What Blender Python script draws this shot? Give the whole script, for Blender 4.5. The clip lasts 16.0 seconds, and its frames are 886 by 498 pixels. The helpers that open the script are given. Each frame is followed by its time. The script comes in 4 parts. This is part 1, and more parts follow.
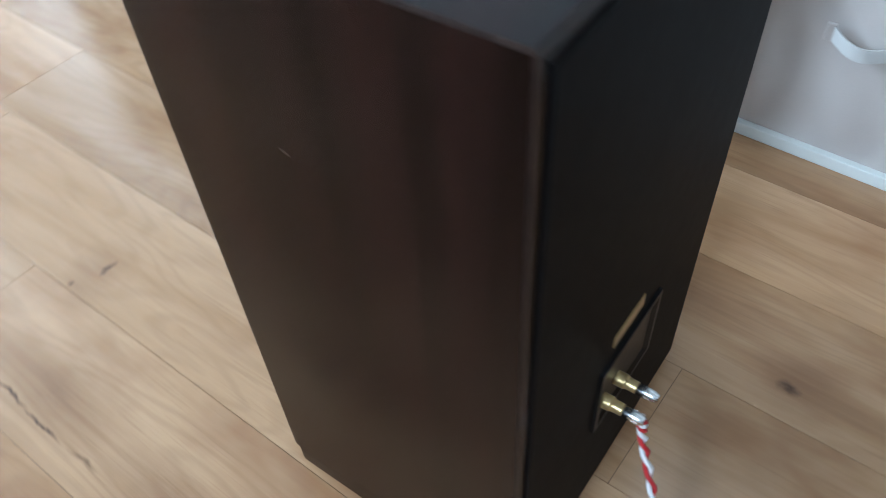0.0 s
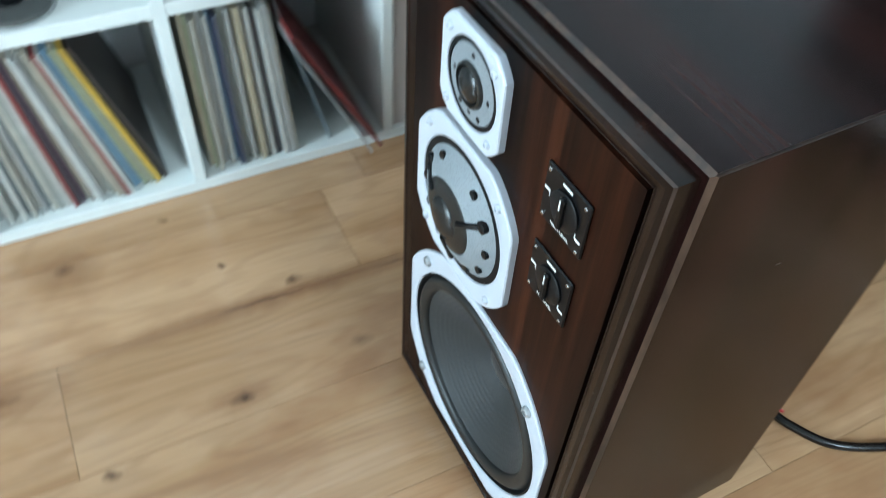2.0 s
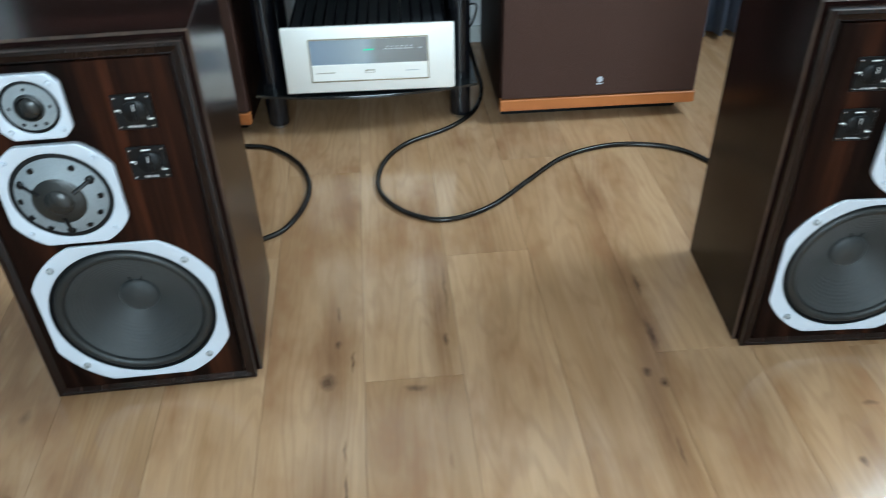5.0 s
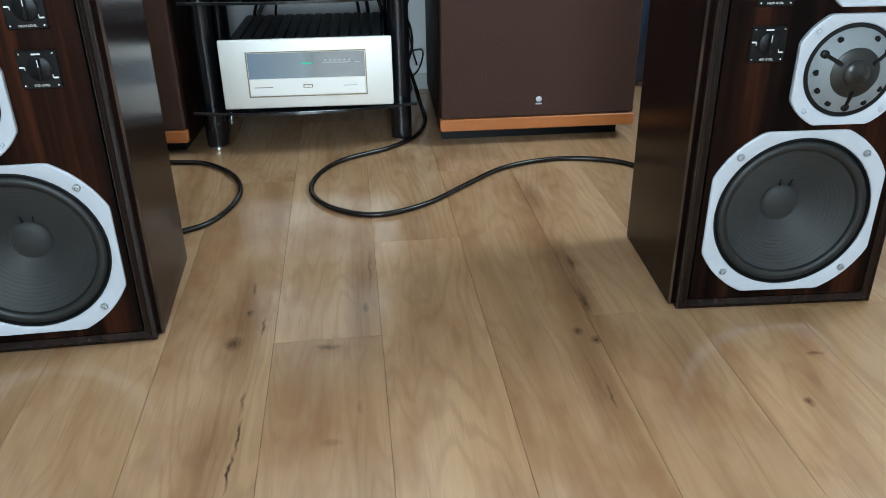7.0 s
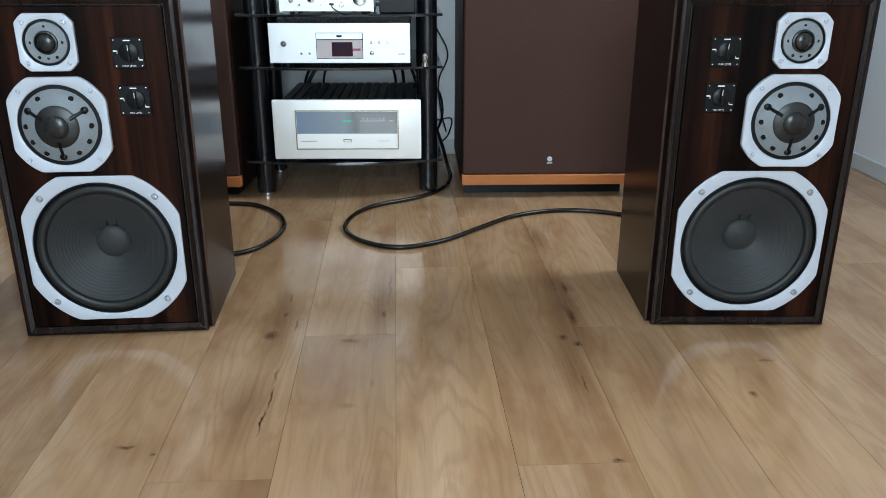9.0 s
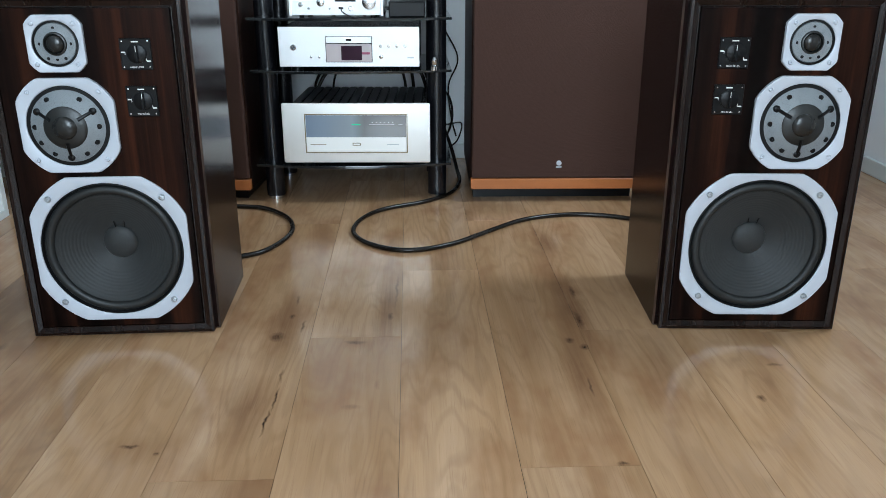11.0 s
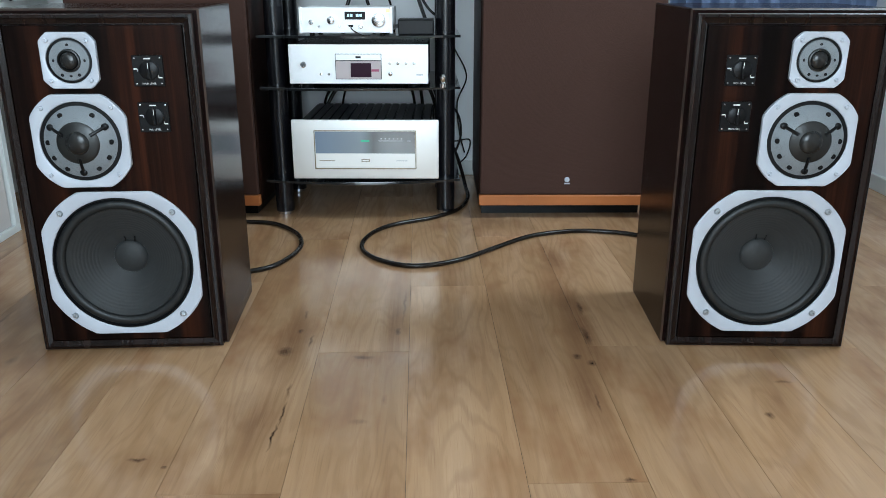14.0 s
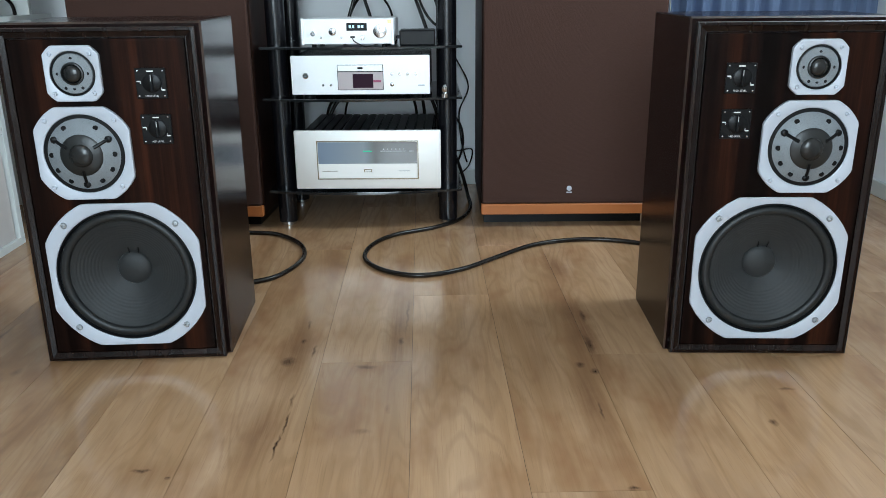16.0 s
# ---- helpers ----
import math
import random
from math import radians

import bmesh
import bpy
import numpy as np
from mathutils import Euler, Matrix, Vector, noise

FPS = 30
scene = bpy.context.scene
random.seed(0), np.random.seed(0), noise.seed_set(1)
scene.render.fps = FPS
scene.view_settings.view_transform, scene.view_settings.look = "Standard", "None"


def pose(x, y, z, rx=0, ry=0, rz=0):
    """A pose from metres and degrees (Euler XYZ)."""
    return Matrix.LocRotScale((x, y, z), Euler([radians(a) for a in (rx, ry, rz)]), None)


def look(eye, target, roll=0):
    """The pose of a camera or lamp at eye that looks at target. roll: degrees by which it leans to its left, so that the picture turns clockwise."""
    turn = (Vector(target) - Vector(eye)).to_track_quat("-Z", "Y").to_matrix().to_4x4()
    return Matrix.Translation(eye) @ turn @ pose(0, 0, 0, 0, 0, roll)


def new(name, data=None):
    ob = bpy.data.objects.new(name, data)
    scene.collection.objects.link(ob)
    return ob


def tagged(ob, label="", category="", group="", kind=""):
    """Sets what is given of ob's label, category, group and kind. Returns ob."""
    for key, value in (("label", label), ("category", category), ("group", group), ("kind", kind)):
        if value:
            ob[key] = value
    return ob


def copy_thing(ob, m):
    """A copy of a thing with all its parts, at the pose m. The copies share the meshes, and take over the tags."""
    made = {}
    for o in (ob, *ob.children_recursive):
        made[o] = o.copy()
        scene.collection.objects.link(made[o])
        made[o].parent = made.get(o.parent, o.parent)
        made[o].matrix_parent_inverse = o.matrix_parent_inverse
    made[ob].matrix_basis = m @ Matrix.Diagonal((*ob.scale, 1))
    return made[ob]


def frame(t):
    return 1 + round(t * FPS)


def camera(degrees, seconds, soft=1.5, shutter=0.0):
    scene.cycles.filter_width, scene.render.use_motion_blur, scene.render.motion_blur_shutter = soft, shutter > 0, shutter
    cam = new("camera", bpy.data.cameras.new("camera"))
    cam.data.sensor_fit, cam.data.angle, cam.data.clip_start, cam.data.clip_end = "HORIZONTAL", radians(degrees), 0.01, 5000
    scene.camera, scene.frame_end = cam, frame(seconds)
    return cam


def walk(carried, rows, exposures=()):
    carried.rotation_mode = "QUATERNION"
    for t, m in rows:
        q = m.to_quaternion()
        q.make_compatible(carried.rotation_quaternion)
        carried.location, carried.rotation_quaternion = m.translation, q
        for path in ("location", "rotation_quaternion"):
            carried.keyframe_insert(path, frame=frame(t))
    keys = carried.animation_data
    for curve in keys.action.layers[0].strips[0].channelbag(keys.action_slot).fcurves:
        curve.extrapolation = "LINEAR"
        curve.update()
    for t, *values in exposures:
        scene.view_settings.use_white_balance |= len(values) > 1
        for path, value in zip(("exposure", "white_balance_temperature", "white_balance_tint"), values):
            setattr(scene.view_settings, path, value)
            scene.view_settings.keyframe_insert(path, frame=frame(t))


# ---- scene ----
cam = camera(57.5, 16.0, soft=0.35, shutter=0.5)
PATH = [
    (0, (-0.103, 0.489, 0.914), (-1.088, -0.38, -0.594), -4.3),
    (0.3, (-0.045, 0.339, 0.988), (-1.144, -0.259, -0.574), -1.6),
    (0.5, (-0.032, 0.229, 1.008), (-1.194, -0.196, -0.564), 0.5),
    (1, (-0.014, 0.037, 1.048), (-1.216, -0.046, -0.55), 3.3),
    (1.5, (-0.045, -0.136, 1.004), (-1.229, 0.069, -0.595), 2.5),
    (2, (-0.082, -0.284, 1.046), (-1.245, 0.331, -0.461), 4.0),
    (2.5, (-0.039, -0.514, 1.104), (-1.134, 0.49, -0.235), 3.9),
    (3, (-0.053, -0.696, 1.107), (-1.061, 0.422, -0.209), 2.0),
    (3.5, (-0.159, -0.783, 1.088), (-0.912, 0.529, -0.22), -0.6),
    (4, (-0.18, -0.832, 1.119), (-0.653, 0.623, -0.169), -3.4),
    (4.5, (-0.146, -1.025, 1.145), (-0.25, 0.517, -0.124), -1.7),
    (5, (-0.029, -1.134, 1.16), (0.061, 0.458, -0.047), -1.5),
    (5.2, (0.018, -1.167, 1.167), (0.116, 0.442, -0.017), -2.1),
    (7.3, (0.092, -1.306, 0.787), (0.252, 0.502, -0.053), -0.8),
    (7.5, (0.109, -1.342, 0.796), (0.251, 0.486, -0.003), -1.2),
    (8, (0.134, -1.488, 0.809), (0.25, 0.363, 0.06), -1.2),
    (8.5, (0.146, -1.575, 0.794), (0.24, 0.288, 0.072), -0.5),
    (9, (0.115, -1.591, 0.783), (0.182, 0.282, 0.084), 0.1),
    (11.5, (0.131, -1.591, 0.771), (0.161, 0.289, 0.09), -0.1),
    (12, (0.131, -1.59, 0.772), (0.154, 0.291, 0.094), -0.2),
    (12.5, (0.131, -1.592, 0.773), (0.146, 0.293, 0.104), -0.3),
    (13, (0.13, -1.595, 0.77), (0.144, 0.295, 0.116), -0.3),
    (13.5, (0.13, -1.598, 0.769), (0.146, 0.294, 0.121), -0.3),
    (14, (0.131, -1.598, 0.771), (0.145, 0.295, 0.128), -0.0),
    (14.5, (0.132, -1.6, 0.771), (0.141, 0.296, 0.133), -0.1),
    (15, (0.132, -1.6, 0.768), (0.14, 0.297, 0.137), -0.2),
    (15.5, (0.133, -1.603, 0.77), (0.141, 0.298, 0.146), -0.4),
    (16, (0.135, -1.602, 0.771), (0.139, 0.299, 0.151), -0.5),
]
EXPOSURES = [(0, 0.78, 5100, 1), (0.5, 0.86, 4750, 8), (1.5, 1.07, 4950, -3), (2.0, 0.87, 5250, -6), (2.5, 0.58, 5600, -14), (3.0, 0.5, 5950, 0), (4, 0.5, 5650, -3), (5.2, 0.40, 5350, -6), (7.5, 0.18, 5550, -2), (11.5, 0.11, 5500, 1), (16, 0.10, 5600, 0)]
walk(cam, [(t, look(eye, target, roll)) for t, eye, target, roll in PATH], EXPOSURES)

# ---- world and light ----
world = bpy.data.worlds.new("sky")
world.use_nodes = True
scene.world = world
wn = world.node_tree.nodes
sky = wn.new("ShaderNodeTexSky")
sky.sky_type, sky.sun_disc = "NISHITA", False
sky.sun_elevation, sky.sun_rotation = radians(38), radians(200)
world.node_tree.links.new(sky.outputs[0], wn["Background"].inputs[0])
wn["Background"].inputs[1].default_value = 0.15

XL, XR, YB, YF, ZC = -1.60, 1.79, 1.62, -3.90, 2.50   # inner faces of the walls and the ceiling


def window_light(name, m, w, h, watts, color=(0.93, 0.97, 1.0)):
    d = bpy.data.lights.new(name, "AREA")
    d.shape, d.size, d.size_y, d.energy, d.color = "RECTANGLE", w, h, watts, color
    ob = new(name, d)
    ob.matrix_world = m
    return ob


window_light("daylight_front", look((0.0, YF - 0.04, 1.5), (-1.75, 0, 1.25)), 1.4, 1.75, 106)
window_light("daylight_side", look((XR + 0.05, 0.45, 1.95), (0, 0.60, 1.4)), 0.58, 0.84, 42)

# ---- materials ----


class Nodes:
    """A material with a Principled shader and a few ways to add nodes to it."""

    def __init__(self, name, color=(0.5, 0.5, 0.5), rough=0.5, metal=0.0, coat=0.0, spec=0.5):
        self.mat = bpy.data.materials.new(name)
        self.mat.use_nodes = True
        self.tree = self.mat.node_tree
        self.p = self.tree.nodes["Principled BSDF"]
        self.set(self.p, 0, (*color, 1))
        self.p.inputs["Roughness"].default_value = rough
        self.p.inputs["Metallic"].default_value = metal
        self.p.inputs["Coat Weight"].default_value = coat
        self.p.inputs["Coat Roughness"].default_value = 0.12
        self.p.inputs["Specular IOR Level"].default_value = spec

    def set(self, node, key, value):
        if isinstance(value, bpy.types.NodeSocket):
            self.tree.links.new(value, node.inputs[key])
        else:
            node.inputs[key].default_value = value

    def add(self, kind, out=0, props=(), **ins):
        n = self.tree.nodes.new("ShaderNode" + kind)
        for k, v in props:
            if k == "operation":
                n.operation = v
            elif k == "data_type":
                n.data_type = v
            elif k == "blend_type":
                n.blend_type = v
            elif k == "feature":
                n.feature = v
        for k, v in ins.items():
            self.set(n, int(k[1:]) if k[0] == "i" and k[1:].isdigit() else k, v)
        return n.outputs[out]

    def coords(self, which="Object", scale=(1, 1, 1), shift=None):
        c = self.tree.nodes.new("ShaderNodeTexCoord").outputs[which]
        if shift is not None:
            c = self.add("VectorMath", props=[("operation", "ADD")], i0=c, i1=shift)
        return self.add("VectorMath", props=[("operation", "MULTIPLY")], i0=c, i1=scale)

    def noise(self, vec, scale, detail=4.0, rough=0.55, distort=0.0):
        return self.add("TexNoise", Vector=vec, Scale=scale, Detail=detail, Roughness=rough, Distortion=distort)

    def math(self, op, a, b=0.0, c=0.0):
        return self.add("Math", props=[("operation", op)], i0=a, i1=b, i2=c)

    def ramp(self, fac, stops):
        n = self.tree.nodes.new("ShaderNodeValToRGB")
        e = n.color_ramp.elements
        while len(e) < len(stops):
            e.new(0.5)
        for k, (pos, col) in zip(e, stops):
            k.position = pos
            k.color = (*col, 1) if len(col) == 3 else col
        self.tree.links.new(fac, n.inputs[0])
        return n.outputs[0]

    def mix(self, fac, a, b, blend="MIX"):
        n = self.tree.nodes.new("ShaderNodeMix")
        n.data_type, n.blend_type = "RGBA", blend
        self.set(n, 0, fac)
        for k, v in ((6, a), (7, b)):
            self.set(n, k, v if isinstance(v, bpy.types.NodeSocket) else (*v, 1))
        return n.outputs[2]

    def color(self, sock):
        self.tree.links.new(sock, self.p.inputs[0])
        return self

    def rough(self, fac, lo, hi):
        n = self.add("MapRange", Value=fac, i3=lo, i4=hi)
        self.tree.links.new(n, self.p.inputs["Roughness"])
        return self

    def bump(self, height, strength=0.1, dist=0.002):
        n = self.add("Bump", Strength=strength, Distance=dist, Height=height)
        self.tree.links.new(n, self.p.inputs["Normal"])
        return self

    def random(self):
        return self.tree.nodes.new("ShaderNodeObjectInfo").outputs["Random"]

    def done(self):
        return self.mat


def plain(name, color, rough=0.5, metal=0.0, vary=0.12, grain=60.0, bump=0.04, coat=0.0, spec=0.5):
    """A paint, plastic or metal with faint mottling and relief."""
    m = Nodes(name, color, rough, metal, coat, spec)
    v = m.coords()
    n = m.noise(v, grain)
    big = m.noise(v, 5.0, 3)
    f = m.math("MULTIPLY_ADD", n, 0.5, m.math("MULTIPLY", big, 0.5))
    m.color(m.mix(f, [c * (1 - vary) for c in color], [min(1, c * (1 + vary)) for c in color]))
    m.rough(f, max(0.03, rough - 0.08), min(1, rough + 0.08))
    if bump:
        m.bump(n, bump, 0.001)
    return m.done()


def dark_veneer(name, dark, mid, light, streak=1.0, rough=0.3, shine=0.5, figure=(0.36, 0.50, 0.60, 0.70), grain=(1, 1, 0.03), spread=24.0, body=0.65):
    """Dark stained rosewood: long upright streaks, fine pores, a soft varnish."""
    m = Nodes(name, mid, rough, coat=0.0, spec=shine)
    v = m.coords(scale=grain)
    broad = m.noise(v, spread, 3, 0.5, 0.4)
    fine = m.noise(v, 95.0, 5, 0.65)
    pores = m.noise(m.coords(scale=[q if q == 1 else 0.4 * q for q in grain]), 420.0, 2)
    f = m.math("MULTIPLY_ADD", fine, 1.0 - body, m.math("MULTIPLY", broad, body))
    c = m.ramp(f, list(zip(figure, (dark, mid, [0.72 * a + 0.28 * b for a, b in zip(mid, light)], light))))
    c = m.mix(m.math("MULTIPLY", pores, 0.45 * streak), c, dark)
    smudge = m.noise(m.coords(), 6.0, 4, 0.6)
    m.color(c).rough(smudge, rough - 0.02, rough + 0.04)
    return m.done()


M_BAFFLE = dark_veneer("rosewood_front", (0.0018, 0.0008, 0.0006), (0.0075, 0.0030, 0.0021), (0.046, 0.0142, 0.0065), rough=0.36, shine=0.06, figure=(0.40, 0.51, 0.575, 0.67), spread=23.0, body=0.72)
M_CABINET = dark_veneer("rosewood_cabinet", (0.0028, 0.0012, 0.0011), (0.0085, 0.0032, 0.0029), (0.026, 0.0085, 0.0068), rough=0.19, shine=0.115, grain=(0.03, 1, 0.03))
M_TRIM = dark_veneer("front_moulding", (0.0038, 0.0019, 0.0015), (0.0100, 0.0048, 0.0035), (0.028, 0.0122, 0.0078), rough=0.24, shine=0.2)


def worn_edge(name, a, b):
    """Varnish rubbed through to paler wood in patches."""
    m = Nodes(name, a, 0.4)
    n = m.noise(m.coords(scale=(1, 1, 0.35)), 38.0, 5, 0.7)
    m.color(m.ramp(n, [(0.38, a), (0.56, b), (0.74, [1.6 * x for x in b])])).rough(n, 0.3, 0.5)
    return m.done()


M_WORN = worn_edge("worn_edge_wood", (0.012, 0.007, 0.005), (0.050, 0.028, 0.018))
M_WORNTRIM = worn_edge("worn_moulding_edge", (0.007, 0.0045, 0.004), (0.026, 0.015, 0.011))
M_REAR = dark_veneer("walnut_side", (0.009, 0.0042, 0.003), (0.021, 0.009, 0.006), (0.040, 0.017, 0.010), rough=0.42, shine=0.08)
M_BLACKBOARD = plain("black_back_panel", (0.004, 0.004, 0.0045), 0.6, spec=0.08)
M_SILVER = plain("silver_paint", (0.52, 0.55, 0.61), 0.42, 0.15, vary=0.04, grain=500, bump=0.03)
M_SCREW = plain("screw_chrome", (0.62, 0.63, 0.64), 0.22, 1.0, vary=0.05)
M_ROLL = plain("treated_cloth_roll", (0.012, 0.0128, 0.0128), 0.45, vary=0.15, grain=300, spec=0.4)
M_SATIN = plain("satin_screw", (0.42, 0.44, 0.46), 0.36, 0.6, vary=0.08)
M_RUBBER = plain("black_rubber", (0.006, 0.006, 0.0065), 0.5, spec=0.18)
M_BLACK = plain("black_plastic", (0.004, 0.004, 0.0045), 0.36, spec=0.2)
M_BLACKMETAL = Nodes("black_lacquer_metal", (0.006, 0.006, 0.008), 0.27).done()
M_WHITEMARK = plain("white_marking", (0.75, 0.75, 0.74), 0.6, vary=0.03, bump=0)
M_CABLE = plain("cable_jacket", (0.0075, 0.0055, 0.0045), 0.26, grain=300, spec=0.4)
M_ALU = plain("brushed_aluminium", (0.92, 0.93, 0.94), 0.48, 0.35, vary=0.03, grain=300)
M_CHAMPAGNE = plain("champagne_aluminium", (0.93, 0.91, 0.87), 0.48, 0.35, vary=0.03, grain=300)
M_GOLD = plain("gold_trim", (0.55, 0.42, 0.2), 0.3, 0.8)
M_WHITE = plain("white_laminate", (0.63, 0.65, 0.63), 0.38, vary=0.03, grain=40, bump=0.02)
M_WALL = plain("wall_paint", (0.87, 0.88, 0.89), 0.85, vary=0.03, grain=140, bump=0.15)
M_CEIL = plain("ceiling_paint", (0.52, 0.51, 0.48), 0.9, vary=0.02, grain=120, bump=0.1)
M_ORANGE = plain("orange_beech", (0.40, 0.135, 0.035), 0.4, vary=0.2, grain=30)
M_REDWIRE = plain("red_wire", (0.45, 0.02, 0.025), 0.4)
M_WHITEWIRE = plain("white_wire", (0.75, 0.75, 0.76), 0.35)
M_BRONZE = plain("bronze_trim", (0.22, 0.165, 0.085), 0.35, 0.5)
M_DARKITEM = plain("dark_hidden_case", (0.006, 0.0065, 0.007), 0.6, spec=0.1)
M_ROSE = plain("rose_strip", (0.30, 0.06, 0.13), 0.3, vary=0.2)
M_FINMETAL = plain("dark_grey_metal", (0.022, 0.023, 0.026), 0.34, bump=0.0)
M_NAVY = plain("navy_item", (0.02, 0.022, 0.06), 0.5)


def cone_paper():
    m = Nodes("woofer_paper", (0.02, 0.021, 0.021), 0.6, spec=0.45)
    n = m.noise(m.coords(), 260.0, 5)
    b = m.noise(m.coords(), 14.0, 3)
    m.p.inputs["Sheen Weight"].default_value = 0.12
    m.color(m.mix(b, (0.013, 0.0140, 0.0142), (0.021, 0.0225, 0.0225))).rough(n, 0.5, 0.68).bump(n, 0.25, 0.0008)
    return m.done()


def mesh_metal(name, a, b, scale):
    """Fine punched metal: a dot pattern too small to count."""
    m = Nodes(name, a, 0.62, 0.2, spec=0.3)
    v = m.coords(scale=(scale, 0, scale))
    d = m.add("TexVoronoi", Vector=v, Scale=1.0, Randomness=0.9)
    f = m.math("LESS_THAN", d, 0.36)
    m.color(m.mix(f, a, b)).bump(m.math("SUBTRACT", 1.0, f), 0.06, 0.0004)
    return m.done()


M_CONE = cone_paper()
M_MESH = mesh_metal("punched_metal", (0.235, 0.255, 0.272), (0.165, 0.180, 0.192), 900)
M_DARKMESH = plain("dark_mesh_dome", (0.010, 0.0105, 0.0100), 0.34, vary=0.35, grain=900, bump=0.12, spec=0.45)
M_DOME = plain("dark_metal_dome", (0.020, 0.020, 0.0195), 0.24, 0.35, vary=0.2, grain=700, bump=0.05)


def grille_cloth():
    m = Nodes("brown_grille_cloth", (0.05, 0.03, 0.022), 0.85, spec=0.15)
    v = m.coords()
    w = m.add("TexWave", Vector=v, Scale=380.0, Distortion=0.6)
    w2 = m.add("TexNoise", Vector=m.coords(scale=(0.15, 0.15, 1)), Scale=420.0, Detail=2.0)
    big = m.noise(v, 2.5, 3)
    f = m.math("MULTIPLY_ADD", w, 0.5, m.math("MULTIPLY", w2, 0.5))
    c = m.mix(f, (0.039, 0.0205, 0.0155), (0.083, 0.0440, 0.0335))
    m.color(m.mix(m.math("MULTIPLY", big, 0.5), c, (0.046, 0.0244, 0.0186))).bump(f, 0.3, 0.001)
    return m.done()


M_GRILLE = grille_cloth()


def fabric(name, a, b):
    m = Nodes(name, a, 0.9)
    v = m.coords()
    weave = m.noise(v, 520.0, 2)
    fold = m.noise(m.coords(scale=(1, 1, 0.4)), 9.0, 2, 0.45, 0.6)
    c = m.mix(fold, a, b)
    m.color(m.mix(m.math("MULTIPLY", weave, 0.3), c, [x * 0.7 for x in a]))
    m.p.inputs["Sheen Weight"].default_value = 0.2
    m.bump(m.math("MULTIPLY_ADD", fold, 2.0, m.math("MULTIPLY", weave, 0.25)), 0.22, 0.003)
    return m.done()


M_BEIGE = fabric("beige_fabric", (0.44, 0.40, 0.375), (0.53, 0.49, 0.46))
M_GREY = fabric("grey_fabric", (0.25, 0.27, 0.29), (0.34, 0.36, 0.385))
M_TABGREY = fabric("pale_grey_tab", (0.36, 0.38, 0.395), (0.44, 0.46, 0.47))
M_TAB = fabric("white_tab", (0.54, 0.54, 0.53), (0.62, 0.62, 0.60))


def curtain_cloth():
    m = Nodes("blue_curtain", (0.16, 0.22, 0.36), 0.9)
    n = m.noise(m.coords(scale=(1, 1, 0.1)), 60.0, 4)
    c = m.mix(n, (0.13, 0.18, 0.31), (0.22, 0.29, 0.44))
    m.color(c)
    t = m.tree.nodes.new("ShaderNodeBsdfTranslucent")
    m.tree.links.new(c, t.inputs[0])
    s = m.tree.nodes.new("ShaderNodeMixShader")
    s.inputs[0].default_value = 0.35
    m.tree.links.new(m.p.outputs[0], s.inputs[1])
    m.tree.links.new(t.outputs[0], s.inputs[2])
    m.tree.links.new(s.outputs[0], m.tree.nodes["Material Output"].inputs[0])
    return m.done()


M_CURTAIN = curtain_cloth()


def smoked_glass():
    m = Nodes("black_glass", (0.012, 0.013, 0.014), 0.06, coat=0.5)
    n = m.noise(m.coords(), 40.0, 4)
    m.rough(n, 0.04, 0.14)
    return m.done()


M_GLASS = smoked_glass()


def painted_reflection_glass():
    """Smoked glass with a pale blue reflection painted in, fading along its length."""
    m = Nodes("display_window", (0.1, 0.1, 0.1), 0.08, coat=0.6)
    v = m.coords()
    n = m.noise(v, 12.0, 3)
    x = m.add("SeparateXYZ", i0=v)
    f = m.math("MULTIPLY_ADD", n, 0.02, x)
    # bluish reflection over the left half, put into the base colour
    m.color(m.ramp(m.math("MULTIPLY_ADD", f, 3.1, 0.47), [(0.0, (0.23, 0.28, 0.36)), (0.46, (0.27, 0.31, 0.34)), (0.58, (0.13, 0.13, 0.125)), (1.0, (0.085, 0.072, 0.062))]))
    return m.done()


def display_glass(name, a, b):
    """A window on a front plate, mottled between two near tones."""
    m = Nodes(name, a, 0.08, coat=0.6)
    n = m.noise(m.coords(), 12.0, 3)
    m.color(m.mix(n, a, b))
    return m.done()


M_DISPLAY = painted_reflection_glass()
M_REDWINDOW = plain("red_display_window", (0.022, 0.0025, 0.014), 0.3, vary=0.4, grain=20, bump=0, spec=0.15)
M_TINT = display_glass("tinted_panel", (0.50, 0.44, 0.45), (0.58, 0.52, 0.53))


def glowing(name, col, power):
    m = Nodes(name, (0.01, 0.01, 0.01), 0.4)
    m.p.inputs["Emission Color"].default_value = (*col, 1)
    m.p.inputs["Emission Strength"].default_value = power
    return m.done()


M_GREENLED = glowing("green_indicator", (0.05, 0.9, 0.45), 0.6)
M_BLUELED = glowing("pale_blue_digits", (0.6, 0.85, 1.0), 1.2)


def clear_plastic(name, color, body):
    """Thin clear plastic: mostly see-through, with a glossy skin."""
    m = Nodes(name, color, 0.12)
    n = m.noise(m.coords(), 30.0, 3)
    m.rough(n, 0.06, 0.18)
    t = m.tree.nodes.new("ShaderNodeBsdfTransparent")
    mix = m.tree.nodes.new("ShaderNodeMixShader")
    mix.inputs[0].default_value = body
    m.tree.links.new(t.outputs[0], mix.inputs[1])
    m.tree.links.new(m.p.outputs[0], mix.inputs[2])
    m.tree.links.new(mix.outputs[0], m.tree.nodes["Material Output"].inputs[0])
    return m.done()


M_CLEAR = clear_plastic("clear_plastic", (0.40, 0.41, 0.39), 0.12)
M_SLEEVE = clear_plastic("clear_sleeve", (0.62, 0.62, 0.60), 0.55)

TILT_FLOOR = 1.2      # degrees by which the boards run off the y axis

